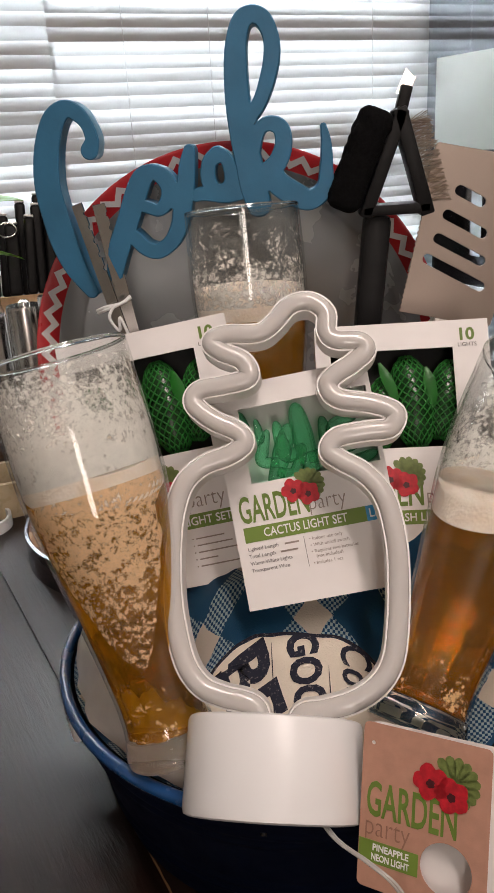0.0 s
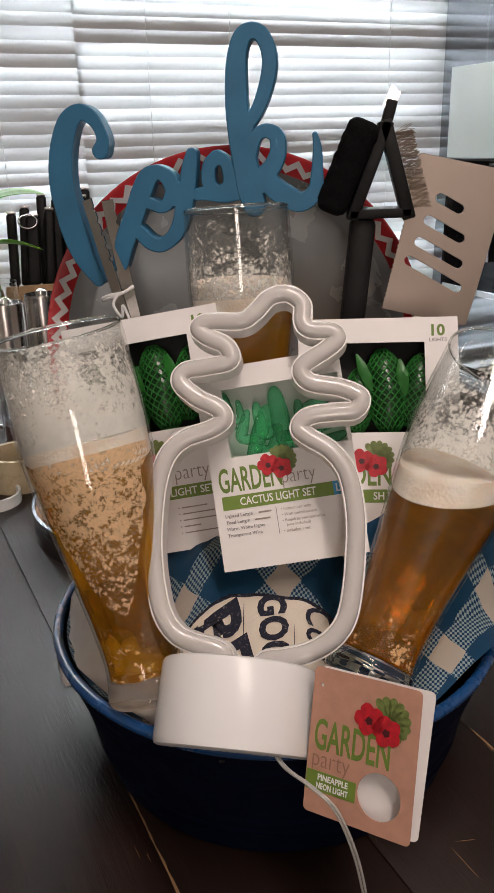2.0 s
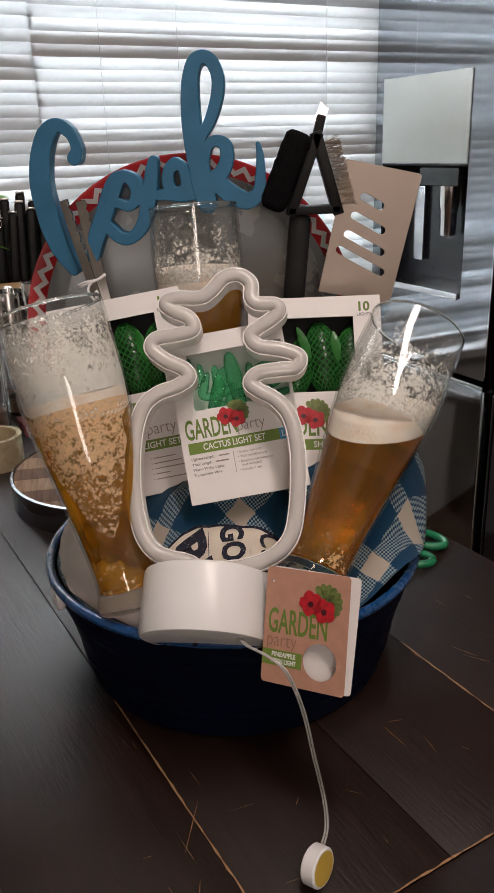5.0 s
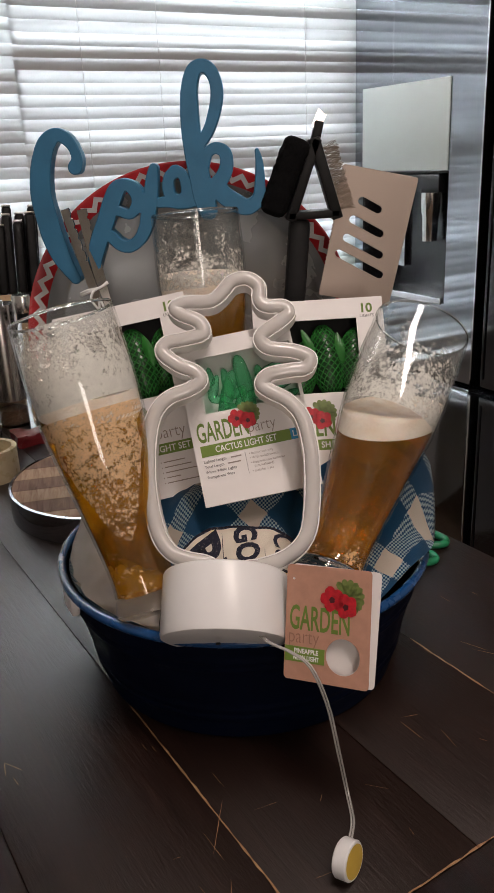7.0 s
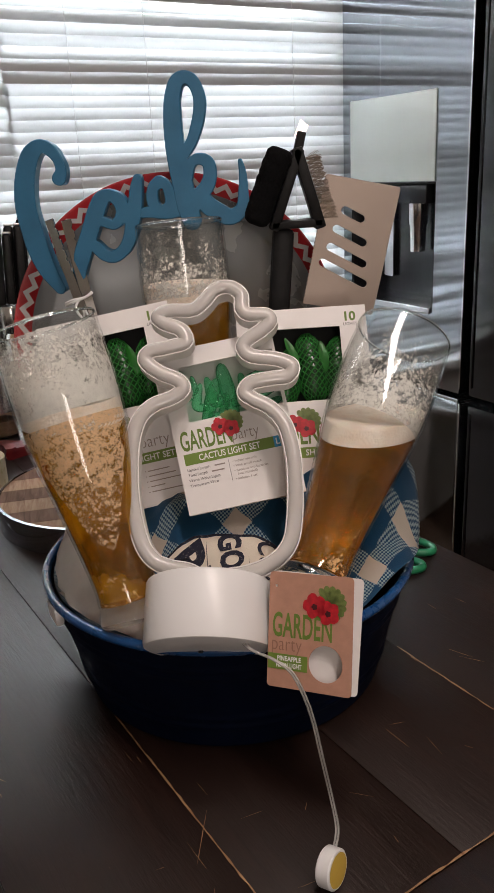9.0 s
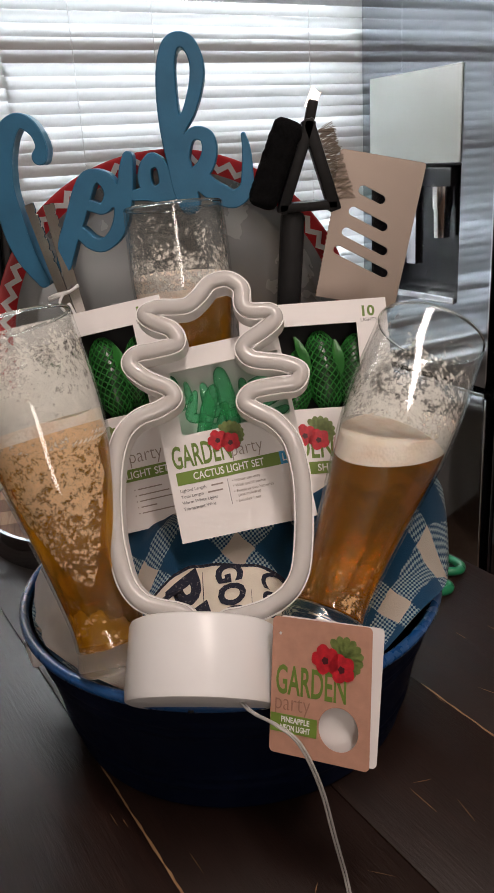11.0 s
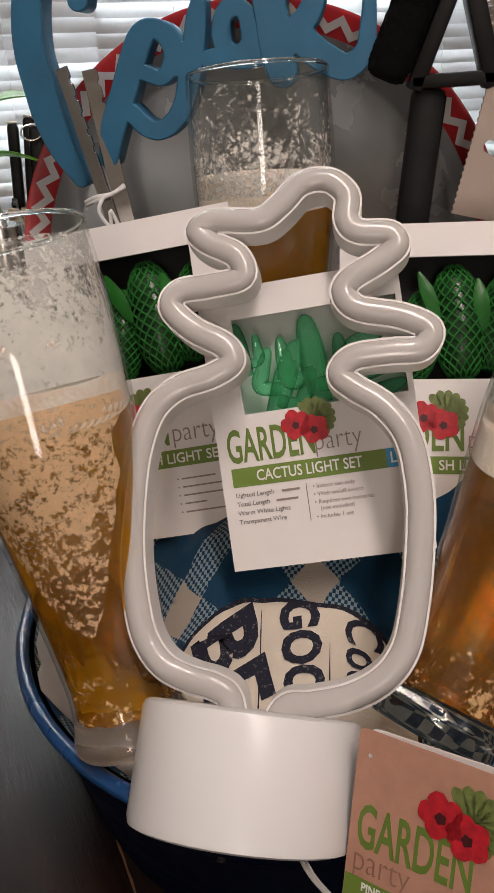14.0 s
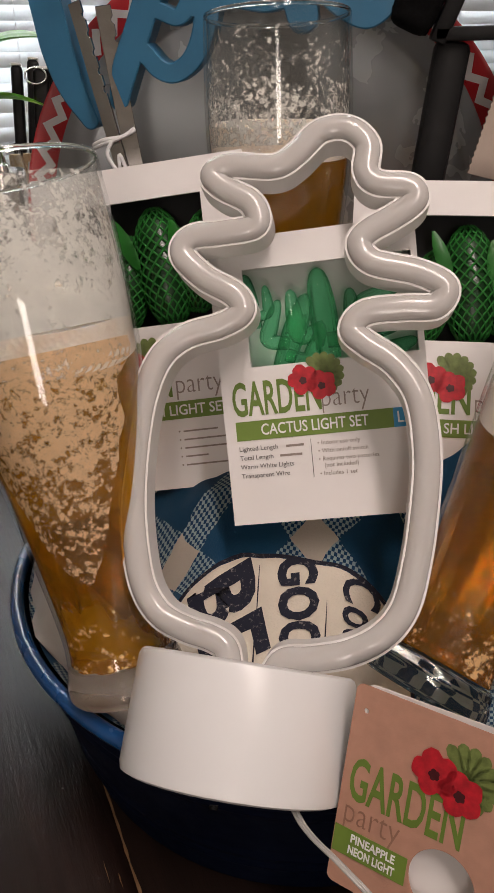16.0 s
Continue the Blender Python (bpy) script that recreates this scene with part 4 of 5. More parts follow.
part("channel", sweep(line, [(-0.0066, -0.0150), (-0.0066, 0.0004), (-0.0056, 0.0004), (-0.0056, -0.0032), (0.0056, -0.0032), (0.0056, 0.0004), (0.0066, 0.0004), (0.0066, -0.0150)]), CHANNEL, pine, "white plastic channel behind the tube", smooth=0.5)
BR = 0.0485
base = part("base", moved(lathe([(0, 0), (BR - 0.003, 0), (BR - 0.0008, 0.001), (BR, 0.004), (BR, 0.048), (BR - 0.001, 0.0505), (BR - 0.003, 0.0515), (0, 0.0515)], 72), pose(0.0028, -0.0545, 0.0045, -101, 0, -3)), PLASTIC, pine, "round glossy white plastic base")
part("base_screw", moved(lathe([(0, 0), (0.0018, 0), (0.0018, 0.0015), (0, 0.0015)], 12), pose(0.0, -0.0560, 0.030, -101)), BLACK_PLASTIC, pine)

# tag that hangs from the light, and the white leaf behind it
TAGW, TAGH = 0.0654, 0.0826


def card_outline(hole):
    def sdf(x, y):
        s = round_rect(x, y, TAGW / 2, TAGH / 2, TAGW / 2, TAGH / 2, 0.003)
        if hole:
            s = np.maximum(s, 0.0128 - np.hypot(x - 0.0455, y - 0.0205))
            s = np.maximum(s, 0.0011 - np.hypot(x - 0.0055, y - 0.0725))
        return s
    return sdf


def axes(o, xdir, ydir):
    x = Vector(xdir).normalized()
    y = (Vector(ydir) - x * Vector(ydir).dot(x)).normalized()
    return Matrix.Translation(o) @ Matrix((x, y, x.cross(y))).transposed().to_4x4()


tag = thing("hang_tag", axes((0.0664, 0.2822, 0.8557), (0.8783, -0.4642, 0.1144), (0.0853, 0.3876, 0.9179)), "kraft brown folded card tag with red flower print and round hole", "tag")
part("front_card", plate(card_outline(True), -0.001, TAGW + 0.001, -0.001, TAGH + 0.001, 0.0008, 0.0006, 0.0001), KRAFT, tag, smooth=0.5)
part("rear_card", plate(card_outline(False), -0.001, TAGW + 0.001, -0.001, TAGH + 0.001, 0.0016, 0.0006, 0.0001), WHITE_CARD, tag, "white rear leaf of the folded tag", pose(0.0010, 0.0010, -0.0012, 0.5, 9, -2.2), smooth=0.5)
lettering("title_lettering", "GARDEN", 0.0245, GREEN_TITLE, tag, 0.0035, 0.0365, 0.0007, width=0.0465, bold=0.0004)
lettering("title_lettering", "party", 0.0150, painted("pale_kraft_lettering", (0.30, 0.155, 0.105), 0.7), tag, 0.0035, 0.0265, 0.0007, width=0.0235, bold=-0.0002)
part("green_band", box_bm(0.0005, 0.0318, 0.0130, 0.0240, 0.0007, 0.0009), GREEN_INK, tag, "green title band", smooth=0)
lettering("band_lettering", "PINEAPPLE", 0.0047, WHITE_INK, tag, 0.0080, 0.0194, 0.0010, bold=0.0001, width=0.0190)
lettering("band_lettering", "NEON LIGHT", 0.0047, WHITE_INK, tag, 0.0075, 0.0146, 0.0010, bold=0.0001, width=0.0200)
bars(tag, [(0.0068, 0.0108, 0.020)], THIN_INK, 0.0011)
printed_flower(tag, 0.0425, 0.0605, 0.031, 0.0009)

# lead of the light and its switch
BACK = pine.matrix_world.inverted()
lead_line = spline([(0.0447, 0.3009, 0.8884), (0.056, 0.2797, 0.8882), (0.0716, 0.2642, 0.8893), (0.0847, 0.2562, 0.8816), (0.0958, 0.256, 0.8505), (0.1036, 0.2617, 0.806), (0.1118, 0.2737, 0.7545), (0.1123, 0.2461, 0.7545), (0.1064, 0.2236, 0.7545)], 8)
cord = part("cord", join_bm(*[sweep([p + np.array((o, -0.2 * o, 0)) for p in lead_line], circle(0.0008, 8), (0.3, 0.9, 0.1)) for o in (0.0009, -0.0009)]), CLEAR_CORD, pine, "thin clear twin cord", BACK)
SW = axes((0.103, 0.204, 0.7645), (0.55, 0.8, 0.0), (0, 0.25, 1))
part("switch", moved(lathe([(0, 0), (0.0125, 0), (0.0135, 0.001), (0.0135, 0.0095), (0.0125, 0.0105), (0, 0.0105)], 36), SW @ pose(0, 0, -0.005)), PLASTIC, cord, "round white switch standing on edge")
part("switch_sticker", moved(lathe([(0, 0), (0.0115, 0), (0, 0.0003)], 30), SW @ pose(0, 0, 0.0057)), PUCK_YELLOW, cord, "yellow round sticker")

# ---- beer glasses ----
OUT = [(0.0280, 0.006), (0.0292, 0.008), (0.0290, 0.013), (0.0276, 0.018), (0.0262, 0.030), (0.0268, 0.045), (0.0300, 0.075), (0.0345, 0.108), (0.0392, 0.140), (0.0425, 0.165), (0.0438, 0.190), (0.0438, 0.215), (0.0430, 0.238), (0.0426, 0.252)]


def out_r(z):
    return float(np.interp(z, [q[1] for q in OUT], [q[0] for q in OUT]))


def beer_glass(foot, rim_at, level, foam, label, film):
    """Foot and rim are the two ends of the axis; level and foam are heights along it."""
    a, b = Vector(foot), Vector(rim_at)
    m = Matrix.Translation(a) @ (b - a).to_track_quat("Z", "Y").to_matrix().to_4x4()
    g = thing("beer_glass", m, label, "beer glass", "beer glasses in the tub")
    wallt = 0.0019
    fine = [(float(q[0]), float(q[1])) for q in spline(OUT, 4)]
    wall = [q for q in fine if q[1] > 0.0225]
    ins = [(r - wallt, z) for r, z in wall]
    part("glass_wall", lathe(wall + [(0.0420, 0.2532), (0.0408, 0.2526)] + ins[::-1][1:], 64, closed=True), THIN_GLASS, g, "thin clear glass wall", smooth=1.2)
    rim = [(0.0416 + 0.0009 * math.cos(t), 0.2520 + 0.0012 * math.sin(t)) for t in [2 * math.pi * i / 10 for i in range(10)]]
    part("glass_rim", lathe(rim, 64, closed=True), GLASS, g, "rounded glass rim", smooth=3)
    low = [q for q in fine if q[1] <= 0.0225]
    part("glass_foot", lathe([(0, 0.008), (0.022, 0.0075)] + low + [(low[-1][0] - 0.001, 0.0224), (0, 0.0224)], 64), GLASS, g, "thick clear glass foot", smooth=1.2)
    up = m.to_3x3().inverted() @ Vector((0, 0, 1))
    sx, sy = -0.85 * up.x / up.z, -0.85 * up.y / up.z

    def filled(z0, tilt0, z1, tilt1, gap, n, rows, flutes=0.0):
        """A body that fills the glass between two levels, each tilted by a share of the true level."""
        bm = bmesh.new()
        rings = []
        for i in range(rows + 1):
            f = i / rows
            ring = []
            for j in range(n):
                q = 2 * math.pi * j / n
                c, s = math.cos(q), math.sin(q)
                z = z0 + (z1 - z0) * f
                for _ in range(4):
                    r = out_r(z) - gap
                    slope = (sx * c + sy * s) * r
                    z = z0 + tilt0 * slope + (z1 + tilt1 * slope - z0 - tilt0 * slope) * f
                r *= 1 - flutes * (0.5 + 0.5 * math.cos(11 * q)) ** 2 * max(0.0, 1 - z / 0.125)
                ring.append(bm.verts.new((r * c, r * s, z)))
            rings.append(ring)
        for u, w in zip(rings, rings[1:]):
            for j in range(n):
                bm.faces.new((u[j], u[(j + 1) % n], w[(j + 1) % n], w[j]))
        bm.faces.new(rings[0][::-1])
        bm.faces.new(rings[-1])
        return bm

    part("beer", filled(0.0232, 0, level, 1, wallt + 0.0004, 132, 30, 0.085), BEER, g, "clear amber beer", smooth=1.0)
    part("foam_flakes", lathe([(out_r(z) - wallt - 0.0001, z) for z in np.linspace(0.024, 0.075, 12)], 64), FOAM_LOW, g, "tan foam flakes near the bottom", smooth=2)
    top = level + foam
    part("foam_head", filled(level + 0.0005, 1, top, 1, wallt + 0.0003, 64, 5), FOAM, g, "cream foam head", smooth=1.2)
    film_p = [(out_r(z) - wallt - 0.0001, z) for z in np.linspace(top - 0.012, 0.243, 16)]
    part("foam_film", lathe(film_p, 64), film, g, "dried foam flecks on the glass", smooth=2)
    d = m.to_3x3().inverted() @ Vector((0.25, -1, 0))
    return g, math.degrees(math.atan2(d.y, d.x))


def foam_streak(g, lo, hi, a0, a1):
    """Foam that clings inside the glass below the head: a wedge, wide above and narrow below."""
    bm = bmesh.new()
    rows = []
    for i in range(25):
        v = i / 24
        z = lo + (hi - lo) * v
        mid, half = radians((a0 + a1) / 2), radians((a1 - a0) / 2) * (0.10 + 0.90 * v ** 0.8) * (1 + 0.22 * noise.noise((v * 9, 0.4, 2.0)))
        r = out_r(z) - 0.0021
        rows.append([bm.verts.new((r * math.cos(mid + half * k / 12), r * math.sin(mid + half * k / 12), z)) for k in range(-12, 13)])
    for a, b in zip(rows, rows[1:]):
        for k in range(24):
            bm.faces.new((a[k], a[k + 1], b[k + 1], b[k]))
    part("foam_streak", bm, FOAM_BODY, g, "foam sinking into the beer", smooth=2)


g1, face = beer_glass((-0.0345, 0.356, 0.867), (-0.0970, 0.4235, 1.1025), 0.172, 0.020, "tall glass of amber beer with thick foam, tilted", FOAM_TOP)
foam_streak(g1, 0.068, 0.172, face - 80, face + 72)
g2, face = beer_glass((0.1012, 0.3485, 0.886), (0.2055, 0.4950, 1.0635), 0.150, 0.020, "tall glass of clear amber beer with foam, leaning", FOAM_TOP_THIN)
g3, face = beer_glass((0.018, 0.560, 0.915), (0.0046, 0.592, 1.1625), 0.176, 0.018, "tall glass of amber beer standing behind the boxes", FOAM_TOP_THIN)

# ---- the sign ----
STROKES = [
    [(-0.115, 0.111, 0.0060), (-0.112, 0.119, 0.0047), (-0.115, 0.13, 0.0043), (-0.121, 0.138, 0.0052), (-0.13, 0.142, 0.0057), (-0.14, 0.135, 0.0075), (-0.147, 0.12, 0.0083), (-0.151, 0.102, 0.0089), (-0.152, 0.083, 0.0092), (-0.149, 0.063, 0.0095), (-0.145, 0.043, 0.0095), (-0.138, 0.022, 0.0080), (-0.127, 0.002, 0.0050)],
    [(-0.1059, 0.0151, 0.0061), (-0.1008, 0.0333, 0.0078), (-0.0905, 0.0565, 0.008), (-0.0815, 0.0776, 0.008), (-0.075, 0.089, 0.0072), (-0.0664, 0.0925, 0.0054), (-0.057, 0.086, 0.0064), (-0.055, 0.0746, 0.006), (-0.0634, 0.064, 0.0046), (-0.0735, 0.0665, 0.0046), (-0.0826, 0.07, 0.0046)],
    [(-0.0938, 0.0474, 0.0066), (-0.0857, 0.0424, 0.0056), (-0.0776, 0.0343, 0.0056), (-0.0675, 0.0318, 0.0056), (-0.0564, 0.0388, 0.0058), (-0.049, 0.0514, 0.0064), (-0.0453, 0.0655, 0.007), (-0.0417, 0.0806, 0.0066), (-0.0392, 0.0955, 0.006), (-0.0367, 0.107, 0.0042)],
    [(-0.0155, 0.103, 0.0058), (-0.0215, 0.0975, 0.0054), (-0.0235, 0.0877, 0.0056), (-0.021, 0.0785, 0.0056), (-0.0135, 0.0745, 0.0058), (-0.0055, 0.0805, 0.0056), (-0.0055, 0.0912, 0.0052), (-0.009, 0.0998, 0.0048), (-0.0155, 0.103, 0.0058)],
    [(-0.034, 0.0735, 0.0046), (-0.0256, 0.0742, 0.0052), (-0.0094, 0.0725, 0.0058), (0.0047, 0.0755, 0.0062)],
    [(0.0155, 0.0640, 0.0085), (0.0118, 0.0785, 0.0094), (0.0088, 0.0967, 0.0091), (0.0048, 0.1199, 0.0085), (0.0028, 0.1431, 0.0082), (0.0028, 0.1653, 0.0076), (0.0045, 0.1814, 0.0068), (0.0090, 0.1935, 0.0062), (0.017, 0.1975, 0.0055), (0.025, 0.1935, 0.0055), (0.0301, 0.1814, 0.0054), (0.03, 0.1683, 0.0054), (0.026, 0.1532, 0.0052), (0.0199, 0.139, 0.0048), (0.0108, 0.127, 0.0048)],
    [(0.0128, 0.1027, 0.0048), (0.0179, 0.1179, 0.0045), (0.0259, 0.1229, 0.0049), (0.035, 0.1189, 0.0056), (0.0365, 0.1067, 0.0060), (0.0315, 0.0947, 0.0066), (0.0229, 0.0876, 0.0064)],
    [(0.0259, 0.0876, 0.0074), (0.0319, 0.0785, 0.0078), (0.044, 0.0700, 0.0078), (0.0561, 0.0654, 0.0068), (0.0672, 0.0734, 0.0058), (0.0693, 0.0906, 0.0045), (0.0693, 0.1077, 0.0034), (0.0673, 0.1190, 0.0020)],
]


def stroke_sdf(strokes, bold):
    dots = np.array([q for k in strokes for q in spline(k, 7)]) * (1, 1, bold)

    def sdf(x, y):
        flat = np.stack([x.ravel(), y.ravel()], 1)
        out = np.full(len(flat), 1.0)
        for k in range(0, len(flat), 4000):
            d = np.hypot(flat[k:k + 4000, None, 0] - dots[None, :, 0], flat[k:k + 4000, None, 1] - dots[None, :, 1]) - dots[None, :, 2]
            out[k:k + 4000] = d.min(1)
        return out.reshape(x.shape)
    return sdf


sign = thing("word_sign", leaning(0, 0.635, 1.1, 0) @ pose(0, 0, -0.021), "teal blue painted wooden script word sign reading Cook", "sign")
for which, x0, x1, thick, bold in (((0,), -0.175, -0.095, 0.0210, 1.16), ((1, 2), -0.125, -0.025, 0.0208, 1.10), ((3, 4), -0.050, 0.015, 0.0206, 1.08), ((5, 6, 7), -0.015, 0.085, 0.0212, 1.14)):
    part("letter", plate(stroke_sdf([STROKES[i] for i in which], bold), x0, x1, -0.005, 0.215, 0.0011, thick, 0.0009), SIGN_BLUE, sign, smooth=0.7)

# ---- round tray behind ----
TRAY = leaning(-0.012, 0.683, 1.03, 8)
tray = thing("round_tray", TRAY, "round grey metal serving tray with red and white chevron rim", "tray")
part("tray_base", moved(lathe([(0, -0.025), (0.150, -0.025), (0.1535, -0.023), (0.165, 0.0), (0.165, 0.002), (0.163, 0.0), (0.152, -0.0205), (0.1485, -0.0225), (0, -0.0225)], 96), pose(0, 0, 0)), TRAY_GREY, tray, smooth=0.8)
part("tray_rim", lathe([(0.1652, 0.0), (0.180, 0.012), (0.1825, 0.012), (0.1825, 0.010), (0.168, -0.003), (0.1652, -0.002)], 96, closed=True), RED_PAINT, tray, "red enamelled rim", smooth=0.8)
bms = []
NZ = 60
for k in range(NZ):
    a0, a1 = 2 * math.pi * k / NZ, 2 * math.pi * (k + 1) / NZ
    bm = bmesh.new()

    def on_rim(r, a):
        return bm.verts.new((r * math.cos(a), r * math.sin(a), 0.0006 + (r - 0.1652) / 0.0148 * 0.012))
    mid = (a0 + a1) / 2
    for ra, rb in (((0.1660, 0.1720), (0.1730, 0.1790)),):
        v = [on_rim(ra[0], a0), on_rim(rb[0], mid), on_rim(rb[1], mid), on_rim(ra[1], a0)]
        bm.faces.new(v)
        v = [on_rim(rb[0], mid), on_rim(ra[0], a1), on_rim(ra[1], a1), on_rim(rb[1], mid)]
        bm.faces.new(v)
    bms.append(bm)
part("chevron_print", join_bm(*bms), WHITE_PAINT, tray, "white zigzag print", smooth=0)

# ---- grill tools ----
brush = thing("grill_brush", leaning(0.112, 0.632, 1.155, 0), "black grill brush with scouring pad and wire bristles", "grill brush")
hd = [(-0.012, 0.0), (0.013, 0.068), (0.033, 0.001)]


def bar(a, b, w, z0, z1, bevel=0.0015):
    a, b = Vector(a), Vector(b)
    d = b - a
    return moved(box_bm(-w / 2, d.length + w / 2, -w / 2, w / 2, z0, z1, bevel), pose(a.x, a.y, 0, 0, 0, math.degrees(math.atan2(d.y, d.x))))


part("head_frame", join_bm(bar(hd[0], hd[1], 0.010, -0.020, 0.006), bar(hd[1], hd[2], 0.011, -0.020, 0.006), bar(hd[0], hd[2], 0.008, -0.020, 0.006)), BLACK_PLASTIC, brush)
part("handle", join_bm(box_bm(-0.014, 0.008, -0.16, -0.004, -0.018, 0.000, 0.005), ), BLACK_PLASTIC, brush, "black plastic handle", pose(0.0, 0, 0, 0, 0, -5))
pad = box_bm(-0.006, 0.072, 0.003, 0.029, -0.022, 0.012, 0.008, 4)
bmesh.ops.subdivide_edges(pad, edges=[e for e in pad.edges if e.calc_length() > 0.012], cuts=16, use_grid_fill=True)
for v in pad.verts:
    k = noise.noise(v.co * 160) + 0.6 * noise.noise(v.co * 420)
    v.co += Vector((0, 0.0022 * k, 0.0016 * k))
part("scouring_pad", pad, BLACK_SCRUB, brush, "fuzzy black scouring pad", pose(hd[0][0] - 0.004, hd[0][1] + 0.001, 0, 0, 0, 67), smooth=2)
rnd = random.Random(5)
tufts = []
side = Vector((hd[2][0] - hd[1][0], hd[2][1] - hd[1][1], 0))
nrm = Vector((-side.y, side.x, 0)).normalized()
for i in range(14):
    for j in range(3):
        o = Vector((hd[1][0], hd[1][1], 0)) + side * (0.10 + 0.85 * i / 13) + nrm * 0.0045
        o.z = -0.016 + 0.008 * j
        for k in range(6):
            d = (nrm * 1.0 + Vector((rnd.uniform(-0.35, 0.35), rnd.uniform(-0.35, 0.35), rnd.uniform(-0.3, 0.3)))).normalized() * 0.016
            b0 = o + Vector((rnd.uniform(-0.001, 0.001), rnd.uniform(-0.001, 0.001), rnd.uniform(-0.001, 0.001)))
            tufts.append(sweep([b0, b0 + d * 0.5 + Vector((0, rnd.uniform(-0.001, 0.001), 0)), b0 + d], [(0.0003, 0), (-0.0002, 0.00025), (-0.0002, -0.00025)], (0, 0, 1)))
part("wire_bristles", join_bm(*tufts), BRISTLE, brush, "splayed steel wire bristles", smooth=0)
part("scraper_tip", moved(plate(lambda x, y: np.maximum(round_rect(x, y, 0, 0, 0.0048, 0.0095, 0.001), y - 0.006 - 0.4 * np.abs(x - 0.003)), -0.01, 0.01, -0.013, 0.013, 0.0006, 0.001, 0.0002), pose(0.0175, 0.090, -0.004, 0, 0, -24)), TONG_STEEL, brush, "bright steel scraper tip", smooth=0.5)

part("scraper_neck", bar((0.013, 0.070), (0.0165, 0.084), 0.009, -0.010, 0.002), BLACK_PLASTIC, brush)

spat = thing("spatula", leaning(0.177, 0.640, 1.130, 0, 0, -12.5), "brushed steel slotted spatula blade with serrated edge", "spatula")


def spat_sdf(x, y):
    s = round_rect(x, y, 0.0, 0.0, 0.039, 0.066, 0.003)
    saw = 0.0011 * np.abs(((y / 0.0042) % 1.0) - 0.5) * 2
    s = np.maximum(s, np.where(y < 0.03, -x - 0.0375 + saw, -1))
    for cx, cy, hl in ((-0.0035, 0.0317, 0.0093), (-0.0023, 0.0105, 0.0157), (-0.0014, -0.0095, 0.0194), (-0.0013, -0.0279, 0.0243)):
        a = radians(-17)
        u, v = (x - cx) * math.cos(a) + (y - cy) * math.sin(a), -(x - cx) * math.sin(a) + (y - cy) * math.cos(a)
        d = np.hypot(np.maximum(np.abs(u) - hl, 0), v) - 0.0039
        s = np.maximum(s, -d)
    return s


part("blade", plate(spat_sdf, -0.042, 0.042, -0.07, 0.07, 0.0011, 0.0016, 0.0003), TOOL_STEEL, spat, smooth=0.5)
part("shank", box_bm(-0.008, 0.008, -0.19, -0.064, -0.004, 0.0, 0.0015), STEEL, spat)

tongs = thing("tongs", leaning(-0.108, 0.622, 1.10, 4, 0, 15), "polished steel tongs with scalloped tips tied with white cord", "tongs")


def tong_sdf(x, y):
    w = 0.0056 - 0.012 * np.maximum(y - 0.03, 0)
    s = np.maximum(np.abs(x) - w, np.abs(y + 0.02) - 0.095)
    for k in range(5):
        s = np.maximum(s, 0.0022 - np.hypot(x - 0.0058, y - 0.066 + 0.011 * k))
    return s


part("arm", plate(tong_sdf, -0.012, 0.012, -0.12, 0.08, 0.0008, 0.002, 0.0003), DARK_STEEL, tongs, "", pose(0, 0, 0, 0, -25, 0), smooth=0.5)
part("arm", plate(tong_sdf, -0.012, 0.012, -0.12, 0.08, 0.0008, 0.002, 0.0003), DARK_STEEL, tongs, "", pose(0.006, -0.004, -0.014, 0, 20, -5), smooth=0.5)
tie = [sweep(spline([(-0.014, -0.010 + 0.002 * k, 0.004), (-0.004, -0.009 + 0.002 * k, 0.010), (0.008, -0.008, 0.009), (0.016, -0.006 + 0.001 * k, 0.004)], 6), circle(0.0014, 8), (0, 0, 1)) for k in range(2)]
tie.append(sweep(spline([(0.002, -0.008, 0.010), (-0.004, -0.016, 0.013), (0.0, -0.028, 0.012), (0.004, -0.018, 0.013), (0.006, -0.034, 0.012)], 6), circle(0.0013, 8), (0, 0, 1)))
part("tie_cord", join_bm(*tie), CORD, tongs, "white tied cord", smooth=2)

# ---- things on the table behind ----
sc = thing("scissors", Matrix.Translation((0, 0, 0.75)), "scissors with green plastic handles lying on the table", "scissors")
for cx, cy, rx, ry, a in ((0.254, 0.690, 0.034, 0.017, -35), (0.236, 0.640, 0.026, 0.015, -20)):
    ring = [(cx + rx * math.cos(t) * math.cos(radians(a)) - ry * math.sin(t) * math.sin(radians(a)), cy + rx * math.cos(t) * math.sin(radians(a)) + ry * math.sin(t) * math.cos(radians(a)), 0.007) for t in [2 * math.pi * i / 40 for i in range(41)]]
    part("handle_loop", sweep(ring, circle(0.0048, 10), (0, 0, 1), caps=False), GREEN_PLASTIC, sc, smooth=2)
part("blades", moved(box_bm(-0.12, 0.0, -0.008, 0.008, 0.003, 0.006, 0.001), pose(0.222, 0.675, 0, 0, 0, 8)), STEEL, sc)

